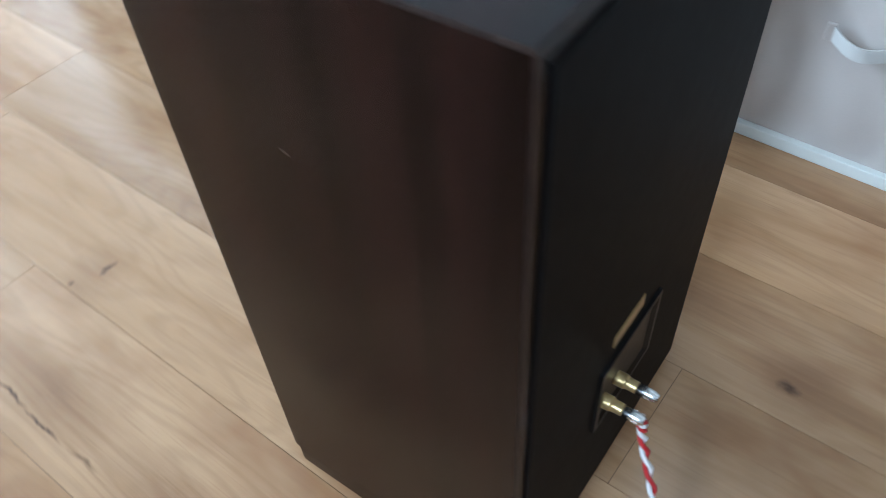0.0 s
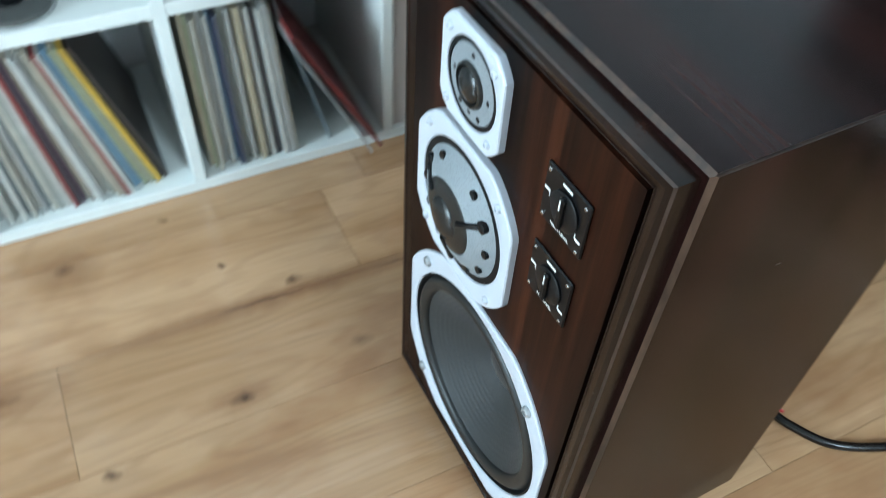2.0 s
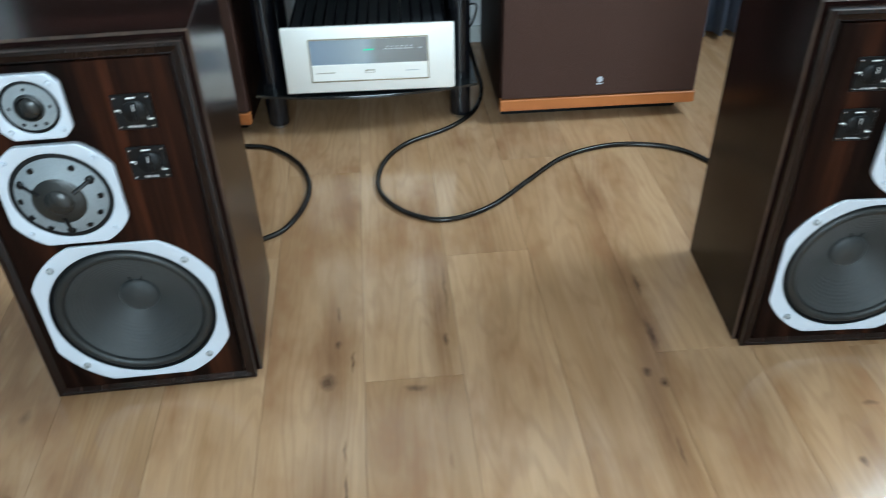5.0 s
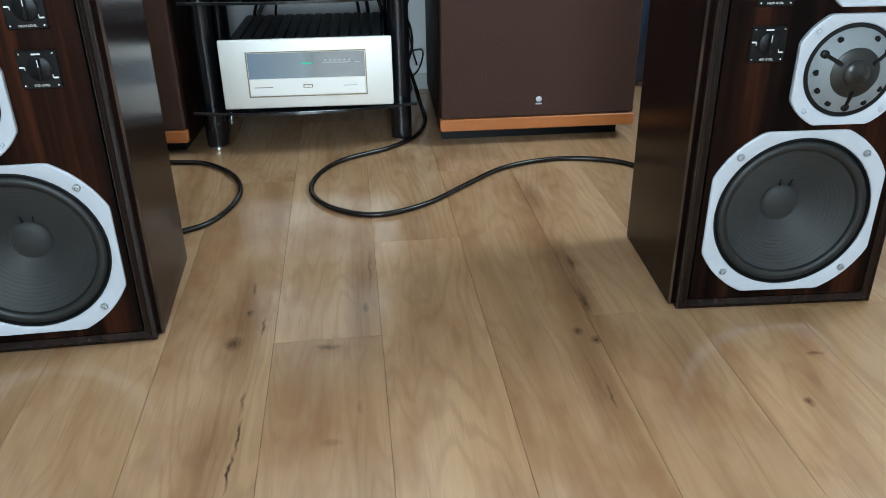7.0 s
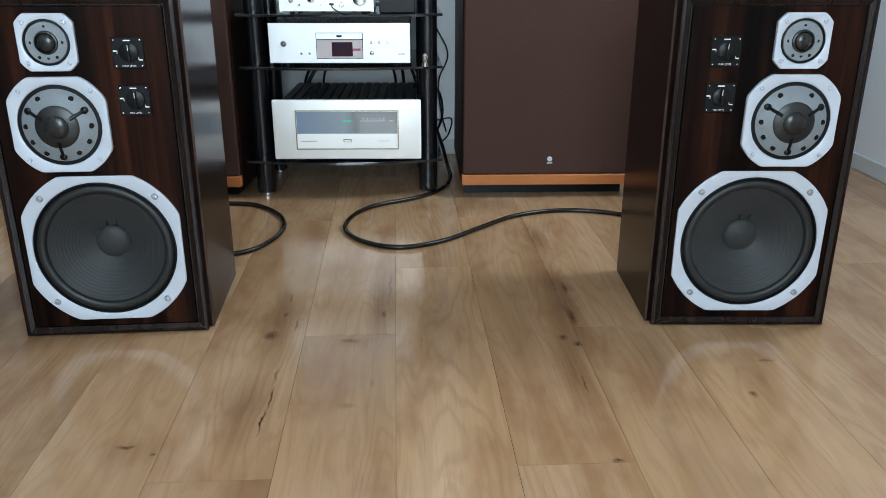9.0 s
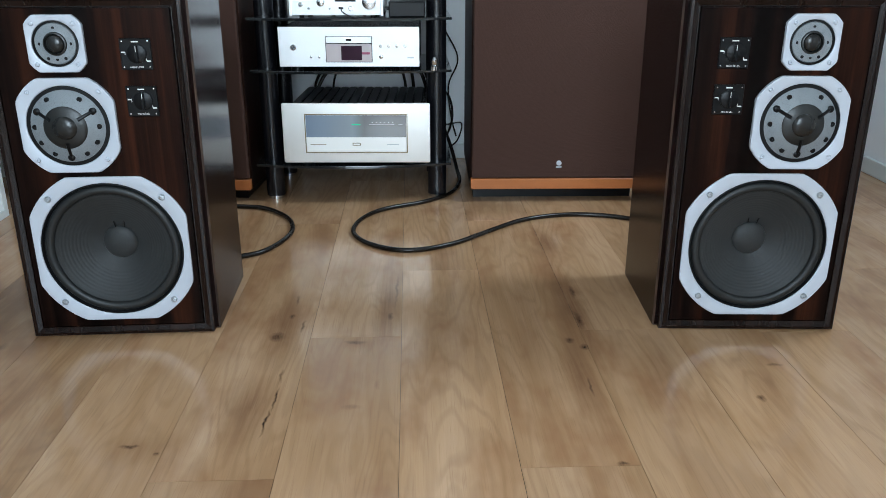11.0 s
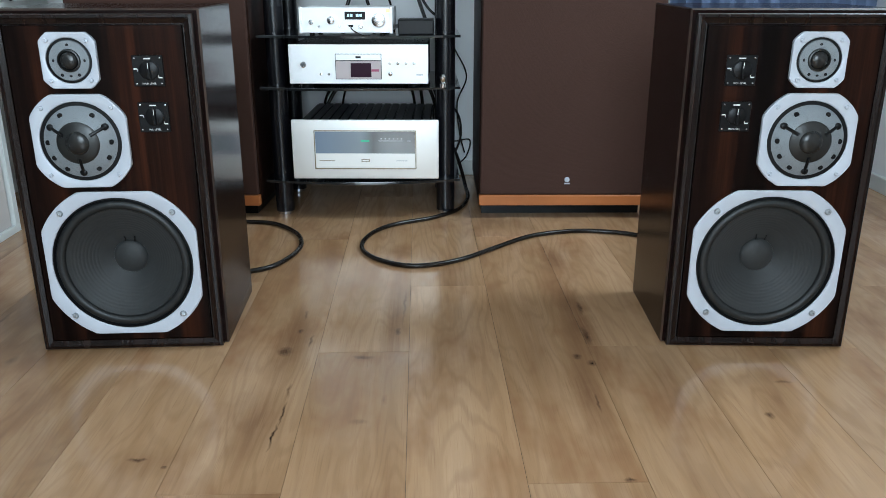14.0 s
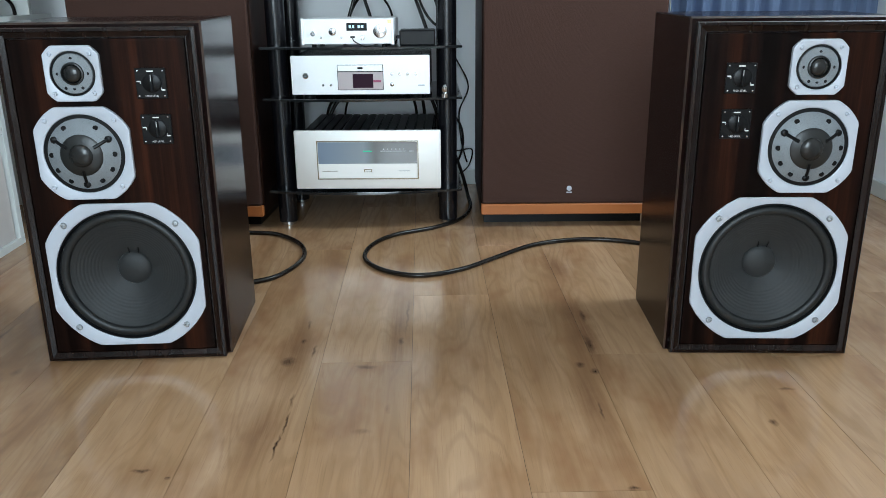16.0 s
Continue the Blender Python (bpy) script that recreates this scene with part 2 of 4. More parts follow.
# knots and cracks of the boards: x, y, half width, half length, strength
KNOTS = [
    (-0.199, -0.013, 0.017, 0.021, 0.8), (0.454, -0.075, 0.011, 0.013, 0.95), (-0.738, -0.248, 0.011, 0.017, 0.85),
    (-0.691, -0.444, 0.010, 0.013, 0.85), (-0.374, -0.428, 0.017, 0.006, 0.85), (-0.997, -0.216, 0.009, 0.007, 0.85),
    (-0.923, -0.113, 0.010, 0.014, 0.75), (-0.157, -0.275, 0.0026, 0.045, 1.0), (-0.161, -0.355, 0.0030, 0.048, 1.0),
    (-0.183, 0.180, 0.004, 0.030, 0.6), (-0.182, 0.090, 0.007, 0.014, 0.7), (-0.150, 0.040, 0.004, 0.035, 0.7),
    (-0.160, -0.190, 0.004, 0.030, 0.55), (-0.012, -0.308, 0.020, 0.010, 0.28), (-0.028, -0.043, 0.024, 0.010, 0.6),
    (0.042, 0.090, 0.006, 0.020, 0.75), (0.050, 0.240, 0.004, 0.10, 0.5), (0.479, 0.220, 0.007, 0.040, 0.7),
    (0.466, 0.060, 0.010, 0.050, 0.8), (0.428, -0.045, 0.011, 0.014, 0.8), (0.436, -0.240, 0.0030, 0.040, 0.7),
    (0.746, -0.288, 0.009, 0.009, 0.8), (0.822, -0.160, 0.018, 0.007, 0.6), (0.442, -0.487, 0.012, 0.006, 0.85),
    (-0.322, -0.446, 0.006, 0.006, 0.75), (-0.773, 0.465, 0.010, 0.016, 0.9), (0.030, -0.225, 0.005, 0.020, 0.25),
    (-0.895, 0.120, 0.005, 0.11, 0.55), (-0.900, -0.170, 0.004, 0.07, 0.55), (-0.865, -0.585, 0.010, 0.045, 0.5),
    (-1.086, -0.452, 0.013, 0.016, 0.45), (-1.136, -0.280, 0.009, 0.009, 0.55), (-0.768, -0.053, 0.012, 0.020, 0.4),
]
# soft brown figure round them, same order of numbers
STAINS = [
    (-0.190, 0.03, 0.045, 0.22, 0.55), (-0.20, -0.30, 0.05, 0.14, 0.5), (0.03, 0.15, 0.03, 0.32, 0.5), (-0.02, -0.05, 0.06, 0.04, 0.35),
    (0.465, 0.12, 0.035, 0.26, 0.6), (0.42, -0.20, 0.035, 0.22, 0.5), (0.35, 0.05, 0.03, 0.30, 0.2), (0.60, -0.14, 0.04, 0.14, 0.35),
    (-0.87, -0.58, 0.05, 0.10, 0.6), (-0.90, -0.10, 0.022, 0.38, 0.6), (-0.74, -0.245, 0.03, 0.05, 0.45), (-1.08, -0.45, 0.05, 0.06, 0.45),
    (-0.84, 0.25, 0.05, 0.20, 0.5), (-0.36, -0.43, 0.06, 0.05, 0.3), (0.46, 0.60, 0.03, 0.12, 0.5), (-0.03, 0.92, 0.05, 0.14, 0.45),
    (0.78, -0.22, 0.05, 0.12, 0.3), (-0.79, 0.47, 0.05, 0.09, 0.5),
]


def oak_floor():
    """Pale oak laminate: one grain a board, cathedral figure, brown knots and dark cracks."""
    m = Nodes("oak_laminate", (0.42, 0.29, 0.18), 0.36)
    rnd = m.random()
    shift = m.add("CombineXYZ", i0=m.math("MULTIPLY", rnd, 37.0), i1=m.math("MULTIPLY", rnd, 91.0), i2=0.0)
    v = m.coords(scale=(1, 0.10, 1), shift=shift)
    broad = m.noise(v, 8.0, 4, 0.55, 0.9)
    fine = m.noise(m.coords(scale=(1, 0.035, 1), shift=shift), 150.0, 5, 0.7)
    blotch = m.noise(m.coords(scale=(1, 0.45, 1), shift=shift), 5.5, 4, 0.6)
    c = m.ramp(broad, [(0.28, (0.27, 0.165, 0.085)), (0.44, (0.40, 0.268, 0.150)), (0.60, (0.475, 0.335, 0.205)), (0.8, (0.53, 0.39, 0.255))])
    bend = m.noise(m.coords(scale=(1, 0.16, 1), shift=shift), 4.5, 3, 0.5)
    sep = m.add("SeparateXYZ", i0=m.coords())
    rings = m.math("SINE", m.math("MULTIPLY_ADD", bend, 150.0, m.math("MULTIPLY", sep, 60.0)))
    rings = m.add("MapRange", Value=rings, i1=0.0, i2=1.0, i3=0.0, i4=0.42)
    c = m.mix(m.math("MULTIPLY", rings, m.noise(v, 5.0, 2)), c, (0.20, 0.125, 0.07))
    pore = m.noise(m.coords(scale=(1, 0.02, 1), shift=shift), 420.0, 2, 0.6)
    c = m.mix(m.ramp(pore, [(0.56, (0, 0, 0)), (0.75, (0.40, 0.40, 0.40))]), c, (0.20, 0.13, 0.075))
    c = m.mix(m.math("MULTIPLY", fine, 0.52), c, (0.25, 0.155, 0.085))
    c = m.mix(m.ramp(blotch, [(0.50, (0, 0, 0)), (0.70, (0.72, 0.72, 0.72))]), c, (0.225, 0.120, 0.058))
    tone = m.math("MULTIPLY_ADD", rnd, 0.22, 0.88)
    c = m.mix(1.0, c, m.add("CombineColor", i0=tone, i1=tone, i2=tone), "MULTIPLY")
    place = m.tree.nodes.new("ShaderNodeNewGeometry").outputs["Position"]
    wob = m.add("TexNoise", 1, Vector=place, Scale=34.0, Detail=3.0)
    wob = m.add("VectorMath", props=[("operation", "MULTIPLY_ADD")], i0=wob, i1=(0.014, 0.026, 0.0), i2=(-0.007, -0.013, 0))
    warped = m.add("VectorMath", props=[("operation", "ADD")], i0=place, i1=wob)

    def patches(rows, lo, hi):
        total = None
        for x, y, a, b, k in rows:
            d = m.add("VectorMath", props=[("operation", "SUBTRACT")], i0=warped, i1=(x, y, 0))
            d = m.add("VectorMath", props=[("operation", "MULTIPLY")], i0=d, i1=(1 / a, 1 / b, 0))
            d = m.add("VectorMath", 1, props=[("operation", "LENGTH")], i0=d)
            k = m.add("MapRange", Value=d, i1=lo, i2=hi, i3=k, i4=0.0)
            total = k if total is None else m.math("MAXIMUM", total, k)
        return total

    c = m.mix(1.0, c, (1.04, 0.94, 0.86), "MULTIPLY")
    soft_figure = m.math("MULTIPLY", patches(STAINS, 0.0, 1.25), m.math("MULTIPLY_ADD", fine, 1.8, 0.5))
    c = m.mix(soft_figure, c, (0.175, 0.085, 0.038))
    total = m.math("MULTIPLY", patches(KNOTS, 0.2, 1.15), m.math("MULTIPLY_ADD", m.noise(m.coords(scale=(1, 0.3, 1)), 260.0, 3), 1.3, 0.3))
    c = m.mix(total, c, (0.050, 0.025, 0.013))
    m.color(c)
    m.rough(fine, 0.12, 0.21)
    m.bump(m.math("SUBTRACT", fine, m.math("MULTIPLY", total, 0.5)), 0.05, 0.0006)
    return m.done()


M_OAK = oak_floor()
M_SUBFLOOR = plain("board_joint", (0.10, 0.060, 0.034), 0.8)

# ---- mesh helpers ----


def part(name, bm, material, parent=None, label="", at=None):
    me = bpy.data.meshes.new(name)
    bm.to_mesh(me)
    bm.free()
    for mm in material if isinstance(material, (list, tuple)) else [material]:
        me.materials.append(mm)
    ob = new(name, me)
    if parent is not None:
        ob.parent = parent
    if at is not None:
        ob.matrix_basis = at
    if label:
        tagged(ob, label)
    return ob


def thing(name, m, label, category, group="", kind=""):
    ob = new(name)
    ob.empty_display_size = 0.05
    ob.matrix_basis = m
    return tagged(ob, label, category, group, kind)


def smooth(ob, angle=35):
    ob.data.shade_smooth()
    ob.data.set_sharp_from_angle(angle=radians(angle))
    return ob


def box(x0, x1, y0, y1, z0, z1, bevel=0.0, seg=1, bm=None):
    bm = bm or bmesh.new()
    r = bmesh.ops.create_cube(bm, size=1)
    vs = r["verts"]
    for v in vs:
        v.co = Vector((x0 + (v.co.x + 0.5) * (x1 - x0), y0 + (v.co.y + 0.5) * (y1 - y0), z0 + (v.co.z + 0.5) * (z1 - z0)))
    if bevel:
        es = list({e for v in vs for e in v.link_edges})
        bmesh.ops.bevel(bm, geom=es, offset=bevel, segments=seg, affect="EDGES", profile=0.5)
    return bm


def loops(bm, rings, close=True, cap0=False, cap1=False, mats=None):
    """Skin between rings of points, each ring a closed loop of equal length."""
    made = [[bm.verts.new(p) for p in ring] for ring in rings]
    n = len(made[0])
    for k, (a, b) in enumerate(zip(made, made[1:])):
        for i in range(n if close else n - 1):
            j = (i + 1) % n
            f = bm.faces.new((a[i], a[j], b[j], b[i]))
            if mats:
                f.material_index = mats[k]
    if cap0:
        bm.faces.new(made[0][::-1])
    if cap1:
        bm.faces.new(made[-1])
    bmesh.ops.recalc_face_normals(bm, faces=bm.faces)
    return bm


def lathe(profile, seg=48, x=0.0, z=0.0, cap0=False, cap1=False, bm=None):
    """Turns (radius, y) pairs round an axis along y through (x, z)."""
    rings = [[(x + r * math.cos(2 * math.pi * i / seg), y, z + r * math.sin(2 * math.pi * i / seg)) for i in range(seg)] for r, y in profile]
    return loops(bm or bmesh.new(), rings, True, cap0, cap1)


def upright(profile, seg=24, x=0.0, y=0.0, cap0=True, cap1=True, bm=None):
    """Turns (radius, z) pairs round an upright axis."""
    rings = [[(x + r * math.cos(2 * math.pi * i / seg), y + r * math.sin(2 * math.pi * i / seg), z) for i in range(seg)] for r, z in profile]
    return loops(bm or bmesh.new(), rings, True, cap0, cap1)


def glide(points, steps=8):
    """A smooth line through points."""
    ps = [Vector(p) for p in points]
    ps = [2 * ps[0] - ps[1], *ps, 2 * ps[-1] - ps[-2]]
    out = []
    for a, b, c, d in zip(ps, ps[1:], ps[2:], ps[3:]):
        for k in range(steps):
            t = k / steps
            out.append(0.5 * (2 * b + (c - a) * t + (2 * a - 5 * b + 4 * c - d) * t * t + (3 * b - a - 3 * c + d) * t ** 3))
    out.append(ps[-2])
    return out


def tube(points, r, seg=10, steps=8, bm=None):
    line = glide(points, steps) if steps else [Vector(p) for p in points]
    rings, side = [], None
    for i, p in enumerate(line):
        t = (line[min(i + 1, len(line) - 1)] - line[max(i - 1, 0)]).normalized()
        side = (Vector((0.31, 0.17, 0.93)) if side is None else side)
        side = (side - t * side.dot(t)).normalized()
        up = t.cross(side)
        rings.append([p + r * (math.cos(2 * math.pi * k / seg) * side + math.sin(2 * math.pi * k / seg) * up) for k in range(seg)])
    return loops(bm or bmesh.new(), rings, True, True, True)


def rect_ring(w, z0, z1, steps):
    """Rectangular frame in the xz plane from (inset, y) pairs."""
    rings = []
    for d, y in steps:
        a = w / 2 - d
        rings.append([(-a, y, z0 + d), (a, y, z0 + d), (a, y, z1 - d), (-a, y, z1 - d)])
    return rings


def lettering(name, text, size, m, material, parent):
    cu = bpy.data.curves.new(name, "FONT")
    cu.body, cu.size, cu.align_x, cu.align_y, cu.extrude = text, size, "CENTER", "CENTER", 0.0001
    tmp = bpy.data.objects.new(name, cu)
    scene.collection.objects.link(tmp)
    me = bpy.data.meshes.new_from_object(tmp.evaluated_get(bpy.context.evaluated_depsgraph_get()))
    bpy.data.objects.remove(tmp)
    me.materials.clear()
    me.materials.append(material)
    ob = new(name, me)
    ob.parent, ob.matrix_basis = parent, m
    return ob

# ---- the room ----


def wall(name, bm, label):
    return tagged(part(name, bm, M_WALL), label, "wall", kind="structure")


T = 0.14
bm = box(XL - T, 1.02, YB, YB + T, 0, ZC)
box(1.02, 1.72, YB, YB + T, 0, 0.35, bm=bm)
box(1.02, 1.72, YB, YB + T, 2.25, ZC, bm=bm)
box(1.72, XR + T, YB, YB + T, 0, ZC, bm=bm)
wall("wall_north", bm, "plain white painted wall behind the rack")
bm = box(XR, XR + T, YF - T, 0.14, 0, ZC)
box(XR, XR + T, 0.76, YB, 0, ZC, bm=bm)
box(XR, XR + T, 0.14, 0.76, 0, 1.50, bm=bm)
box(XR, XR + T, 0.14, 0.76, 2.40, ZC, bm=bm)
wall("wall_east", bm, "plain white painted wall with a window opening")
wall("wall_west", box(XL - T, XL, YF - T, YB, 0, ZC), "plain white painted wall behind the cube shelves")
bm = box(XL, -0.74, YF - T, YF, 0, ZC)
box(0.74, XR, YF - T, YF, 0, ZC, bm=bm)
box(-0.74, 0.74, YF - T, YF, 0, 0.6, bm=bm)
box(-0.74, 0.74, YF - T, YF, 2.4, ZC, bm=bm)
wall("wall_south", bm, "plain white painted wall with a wide window opening")
tagged(part("ceiling", box(XL - T, XR + T, YF - T, YB + T, ZC, ZC + 0.1), M_CEIL), "plain white ceiling", "ceiling", kind="structure")
for nm, args in (("baseboard_north", (XL, XR, YB - 0.012, YB, 0, 0.06)), ("baseboard_east", (XR - 0.012, XR, YF, YB - 0.014, 0, 0.06))):
    tagged(part(nm, box(*args, bevel=0.003), M_WHITE), "white painted baseboard along the wall", "baseboard", kind="structure")

# curtain before the window in the far corner
bm = bmesh.new()
cols, rows_ = 120, 8
grid = []
for j in range(rows_ + 1):
    z = 0.02 + 2.28 * j / rows_
    line = []
    for i in range(cols + 1):
        u = i / cols
        x = 1.00 + 0.77 * u
        y = YB - 0.075 + 0.026 * math.sin(u * 62 + 1.3 * math.sin(u * 9)) + 0.010 * math.sin(u * 151 + z)
        line.append(bm.verts.new((x + 0.006 * math.sin(z * 3 + u * 20), y, z)))
    grid.append(line)
for a, b in zip(grid, grid[1:]):
    for i in range(cols):
        bm.faces.new((a[i], a[i + 1], b[i + 1], b[i]))
cur = smooth(part("curtain", bm, M_CURTAIN), 80)
cur.modifiers.new("thickness", "SOLIDIFY").thickness = 0.002
tagged(cur, "blue gathered fabric curtain hanging in soft folds", "curtain")

# ---- the two loudspeakers in front ----
SW, SH, SD = 0.398, 0.71, 0.305


def driver_frame(side, cut, hole, y_back, y_front, x, z, seg=120):
    """A square plate with its corners cut to a circle and a round hole, edges rolled."""
    h = side / 2
    r = 0.002

    def ring(off, y, round_=False):
        pts = []
        for i in range(seg):
            a = 2 * math.pi * (i + 0.5) / seg
            c, s = math.cos(a), math.sin(a)
            q = hole + off if round_ else min(h / max(abs(c), abs(s)), cut) - off
            pts.append((x + q * c, y, z + q * s))
        return pts

    rings = [ring(0, y_back), ring(0, y_front + r), ring(r * 0.4, y_front + r * 0.3), ring(r, y_front),
             ring(0.004, y_front, True), ring(0.0012, y_front + 0.001, True), ring(0, y_front + 0.004, True), ring(0, y_back, True)]
    return loops(bmesh.new(), rings)


def screws(parent, x, z, d, y, r, metal=M_SCREW, label="bright chrome screw"):
    for sx in (-1, 1):
        for sz in (-1, 1):
            px, pz = x + sx * d, z + sz * d
            bm = lathe([(r, y), (r, y - r * 0.35), (r * 0.75, y - r * 0.7), (r * 0.42, y - r * 0.75), (r * 0.36, y - r * 0.3), (0.0002, y - r * 0.3)], 12, px, pz)
            smooth(part("screw", bm, metal, parent, label))


def level_control(sp, x, z, text):
    y = -0.0195
    plate = part("level_control", box(x - 0.0298, x + 0.0298, y - 0.003, y, z - 0.0298, z + 0.0298, 0.0012), M_BLACK, sp, "black level control plate with white marks")
    kx, kz = x + 0.002, z + 0.001
    smooth(part("knob", lathe([(0.0185, y - 0.003), (0.0185, y - 0.0050), (0.0170, y - 0.0060), (0.0002, y - 0.0060)], 28, kx, kz), M_BLACK, plate))
    part("grip", box(kx - 0.0032, kx + 0.0032, y - 0.0100, y - 0.0055, kz - 0.0165, kz + 0.0165, 0.0014), M_BLACK, plate)
    part("pointer", box(kx - 0.0006, kx + 0.0006, y - 0.0106, y - 0.0096, kz + 0.004, kz + 0.015), M_WHITEMARK, plate)
    for dx, dz, w in ((0.0, 0.0235, 0.013), (-0.024, 0.004, 0.007), (0.023, -0.013, 0.007)):
        part("mark", box(x + dx - w / 2, x + dx + w / 2, y - 0.0036, y - 0.0028, z + dz - 0.0012, z + dz + 0.0012), M_WHITEMARK, plate)
    part("mark", box(x - 0.0205, x - 0.0195, y - 0.0036, y - 0.0028, z - 0.001, z + 0.004), M_WHITEMARK, plate)
    part("mark", box(x + 0.0185, x + 0.0195, y - 0.0036, y - 0.0028, z - 0.013, z - 0.008), M_WHITEMARK, plate)
    lettering("lettering", text, 0.0050, Matrix.Translation((x, y - 0.0032, z - 0.0245)) @ pose(0, 0, 0, 90, 0, 0), M_WHITEMARK, plate)
    screws(plate, x, z, 0.0243, y - 0.003, 0.0020)


def hole_disc(bm, x, z, y, r, seg=12):
    return lathe([(r, y + 0.003), (r, y), (r * 0.9, y - 0.0006), (0.0002, y - 0.0007)], seg, x, z, bm=bm)


def loudspeaker(m, side, label):
    """A three-way cabinet; side is -1 where the small drivers sit to the left, 1 where they sit to the right."""
    sp = thing("loudspeaker", m, label, "loudspeaker", "pair of loudspeakers")
    # cabinet with worn front edges
    bm = box(-SW / 2, SW / 2, 0, SD, 0, SH)
    bm.edges.ensure_lookup_table()
    front = [e for e in bm.edges if all(abs(v.co.y) < 1e-6 for v in e.verts)]
    other = [e for e in bm.edges if e not in front]
    r = bmesh.ops.bevel(bm, geom=front, offset=0.0038, segments=1, affect="EDGES")
    for f in r["faces"]:
        f.material_index = 1
    other = [e for e in bm.edges if e.is_valid and e.calc_face_angle(0) > 1.2]
    r = bmesh.ops.bevel(bm, geom=other, offset=0.0020, segments=2, affect="EDGES")
    for f in r["faces"]:
        if f.material_index == 0:
            f.material_index = 2
    face = min(bm.faces, key=lambda f: f.calc_center_median().y)
    bmesh.ops.inset_individual(bm, faces=[face], thickness=0.024)
    bmesh.ops.delete(bm, geom=[min(bm.faces, key=lambda f: (abs(f.calc_center_median().y) > 1e-5, -f.calc_area()))], context="FACES")
    part("cabinet_body", bm, [M_CABINET, M_WORN, M_WORNTRIM], sp, "dark glossy veneered cabinet with worn edges")
    rings = rect_ring(SW - 0.018, 0.002, SH - 0.009, [(0, 0), (0, -0.0185), (0.0016, -0.0205), (0.0070, -0.0212), (0.0085, -0.0195), (0.0180, -0.0170), (0.0192, -0.0172), (0.0196, -0.006)])
    part("front_moulding", loops(bmesh.new(), rings, mats=[0, 1, 0, 0, 0, 0, 0]), [M_TRIM, M_WORNTRIM], sp, "dark stepped wooden moulding")
    part("groove", loops(bmesh.new(), rect_ring(SW - 0.018, 0.002, SH - 0.009, [(0.015, -0.0085), (0.0308, -0.0085), (0.0308, 0.003)])), M_TRIM, sp, "dark recessed groove")
    a, zb0, zb1, wc = SW / 2 - 0.031, 0.024, SH - 0.031, 0.1955
    turns = sorted([2 * math.pi * i / 96 for i in range(96)] + [math.atan2(q - wc, w) % (2 * math.pi) for q in (zb0, zb1) for w in (-a, a)])

    def rim(y):
        out = []
        for t in turns:
            c, q = math.cos(t), math.sin(t)
            k = min(a / max(abs(c), 1e-9), (zb1 - wc if q > 0 else wc - zb0) / max(abs(q), 1e-9))
            out.append((k * c, y, wc + k * q))
        return out

    hole = [(0.1455 * math.cos(t), wc + 0.1455 * math.sin(t)) for t in turns]
    bm = loops(bmesh.new(), [rim(0.006), rim(-0.0195), [(x, -0.0195, z) for x, z in hole], [(x, 0.006, z) for x, z in hole], rim(0.006)])
    part("baffle", bm, M_BAFFLE, sp, "streaked rosewood front board")
    part("back_panel", box(-SW / 2 + 0.012, SW / 2 - 0.012, SD, SD + 0.003, 0.012, SH - 0.012, 0.001), M_BLACKBOARD, sp, "matt black back board")
    if side < 0:
        for yy, zz, l in ((0.118, 0.565, 0.0045), (0.121, 0.5645, 0.003)):
            part("scratch", box(SW / 2, SW / 2 + 0.0003, yy, yy + l, zz, zz + 0.0013), M_WORN, sp, "small pale nick in the varnish")
    # terminals in a shallow tray
    tray = part("terminal_tray", loops(bmesh.new(), [[(x, y, z) for x, z in ((-a, 0.225 - b), (a, 0.225 - b), (a, 0.225 + b), (-a, 0.225 + b))] for a, b, y in
                ((0.062, 0.052, SD + 0.003), (0.062, 0.052, SD + 0.007), (0.056, 0.046, SD + 0.007), (0.050, 0.040, SD + 0.0035))], cap1=True), M_BLACK, sp)
    # gold strip drawn in for the highlight along the tray's top edge
    part("rating_label", box(-0.018, 0.042, SD + 0.003, SD + 0.0042, 0.298, 0.314), M_GOLD, sp)
    for dx in (0.016, 0.046):
        smooth(part("terminal", lathe([(0.008, SD + 0.003), (0.008, SD + 0.014), (0.0065, SD + 0.016), (0.0065, SD + 0.026), (0.003, SD + 0.028)], 14, dx, 0.215, cap1=True), M_GOLD, tray, "gold-plated binding post"))
        smooth(part("plug", lathe([(0.0055, SD + 0.027), (0.0064, SD + 0.030), (0.0064, SD + 0.043), (0.0045, SD + 0.049)], 12, dx, 0.215, cap0=True, cap1=True), M_SCREW, tray, "shiny metal banana plug"))
    # woofer
    wx, wz, y = 0.0, 0.1955, -0.0195
    fr = smooth(part("woofer", driver_frame(0.315, 0.1735, 0.1435, y, y - 0.0040, wx, wz), M_SILVER, sp, "pale silver eight-sided woofer frame"), 25)
    y0 = y - 0.0005
    prof = [(0.1437, y0 + 0.003), (0.1437, y0 - 0.001), (0.1415, y0 - 0.0015), (0.1403, y0 + 0.004), (0.1385, y0 + 0.005)]
    smooth(part("gasket", lathe(prof, 96, wx, wz), M_RUBBER, fr, "black rubber ring"), 60)
    prof = [(0.1388 - 0.0008 * k, y0 + 0.005 - 0.0006 * k) for k in range(2)]
    for k in range(11):
        a = math.pi * k / 10
        prof.append((0.1285 + 0.0095 * math.cos(a), y0 + 0.004 - 0.0075 * math.sin(a)))
    prof += [(0.1186, y0 + 0.0065), (0.1172, y0 + 0.0062)]
    smooth(part("surround", lathe(prof, 96, wx, wz), M_ROLL, fr, "dark grey half-round surround"), 60)
    prof = []
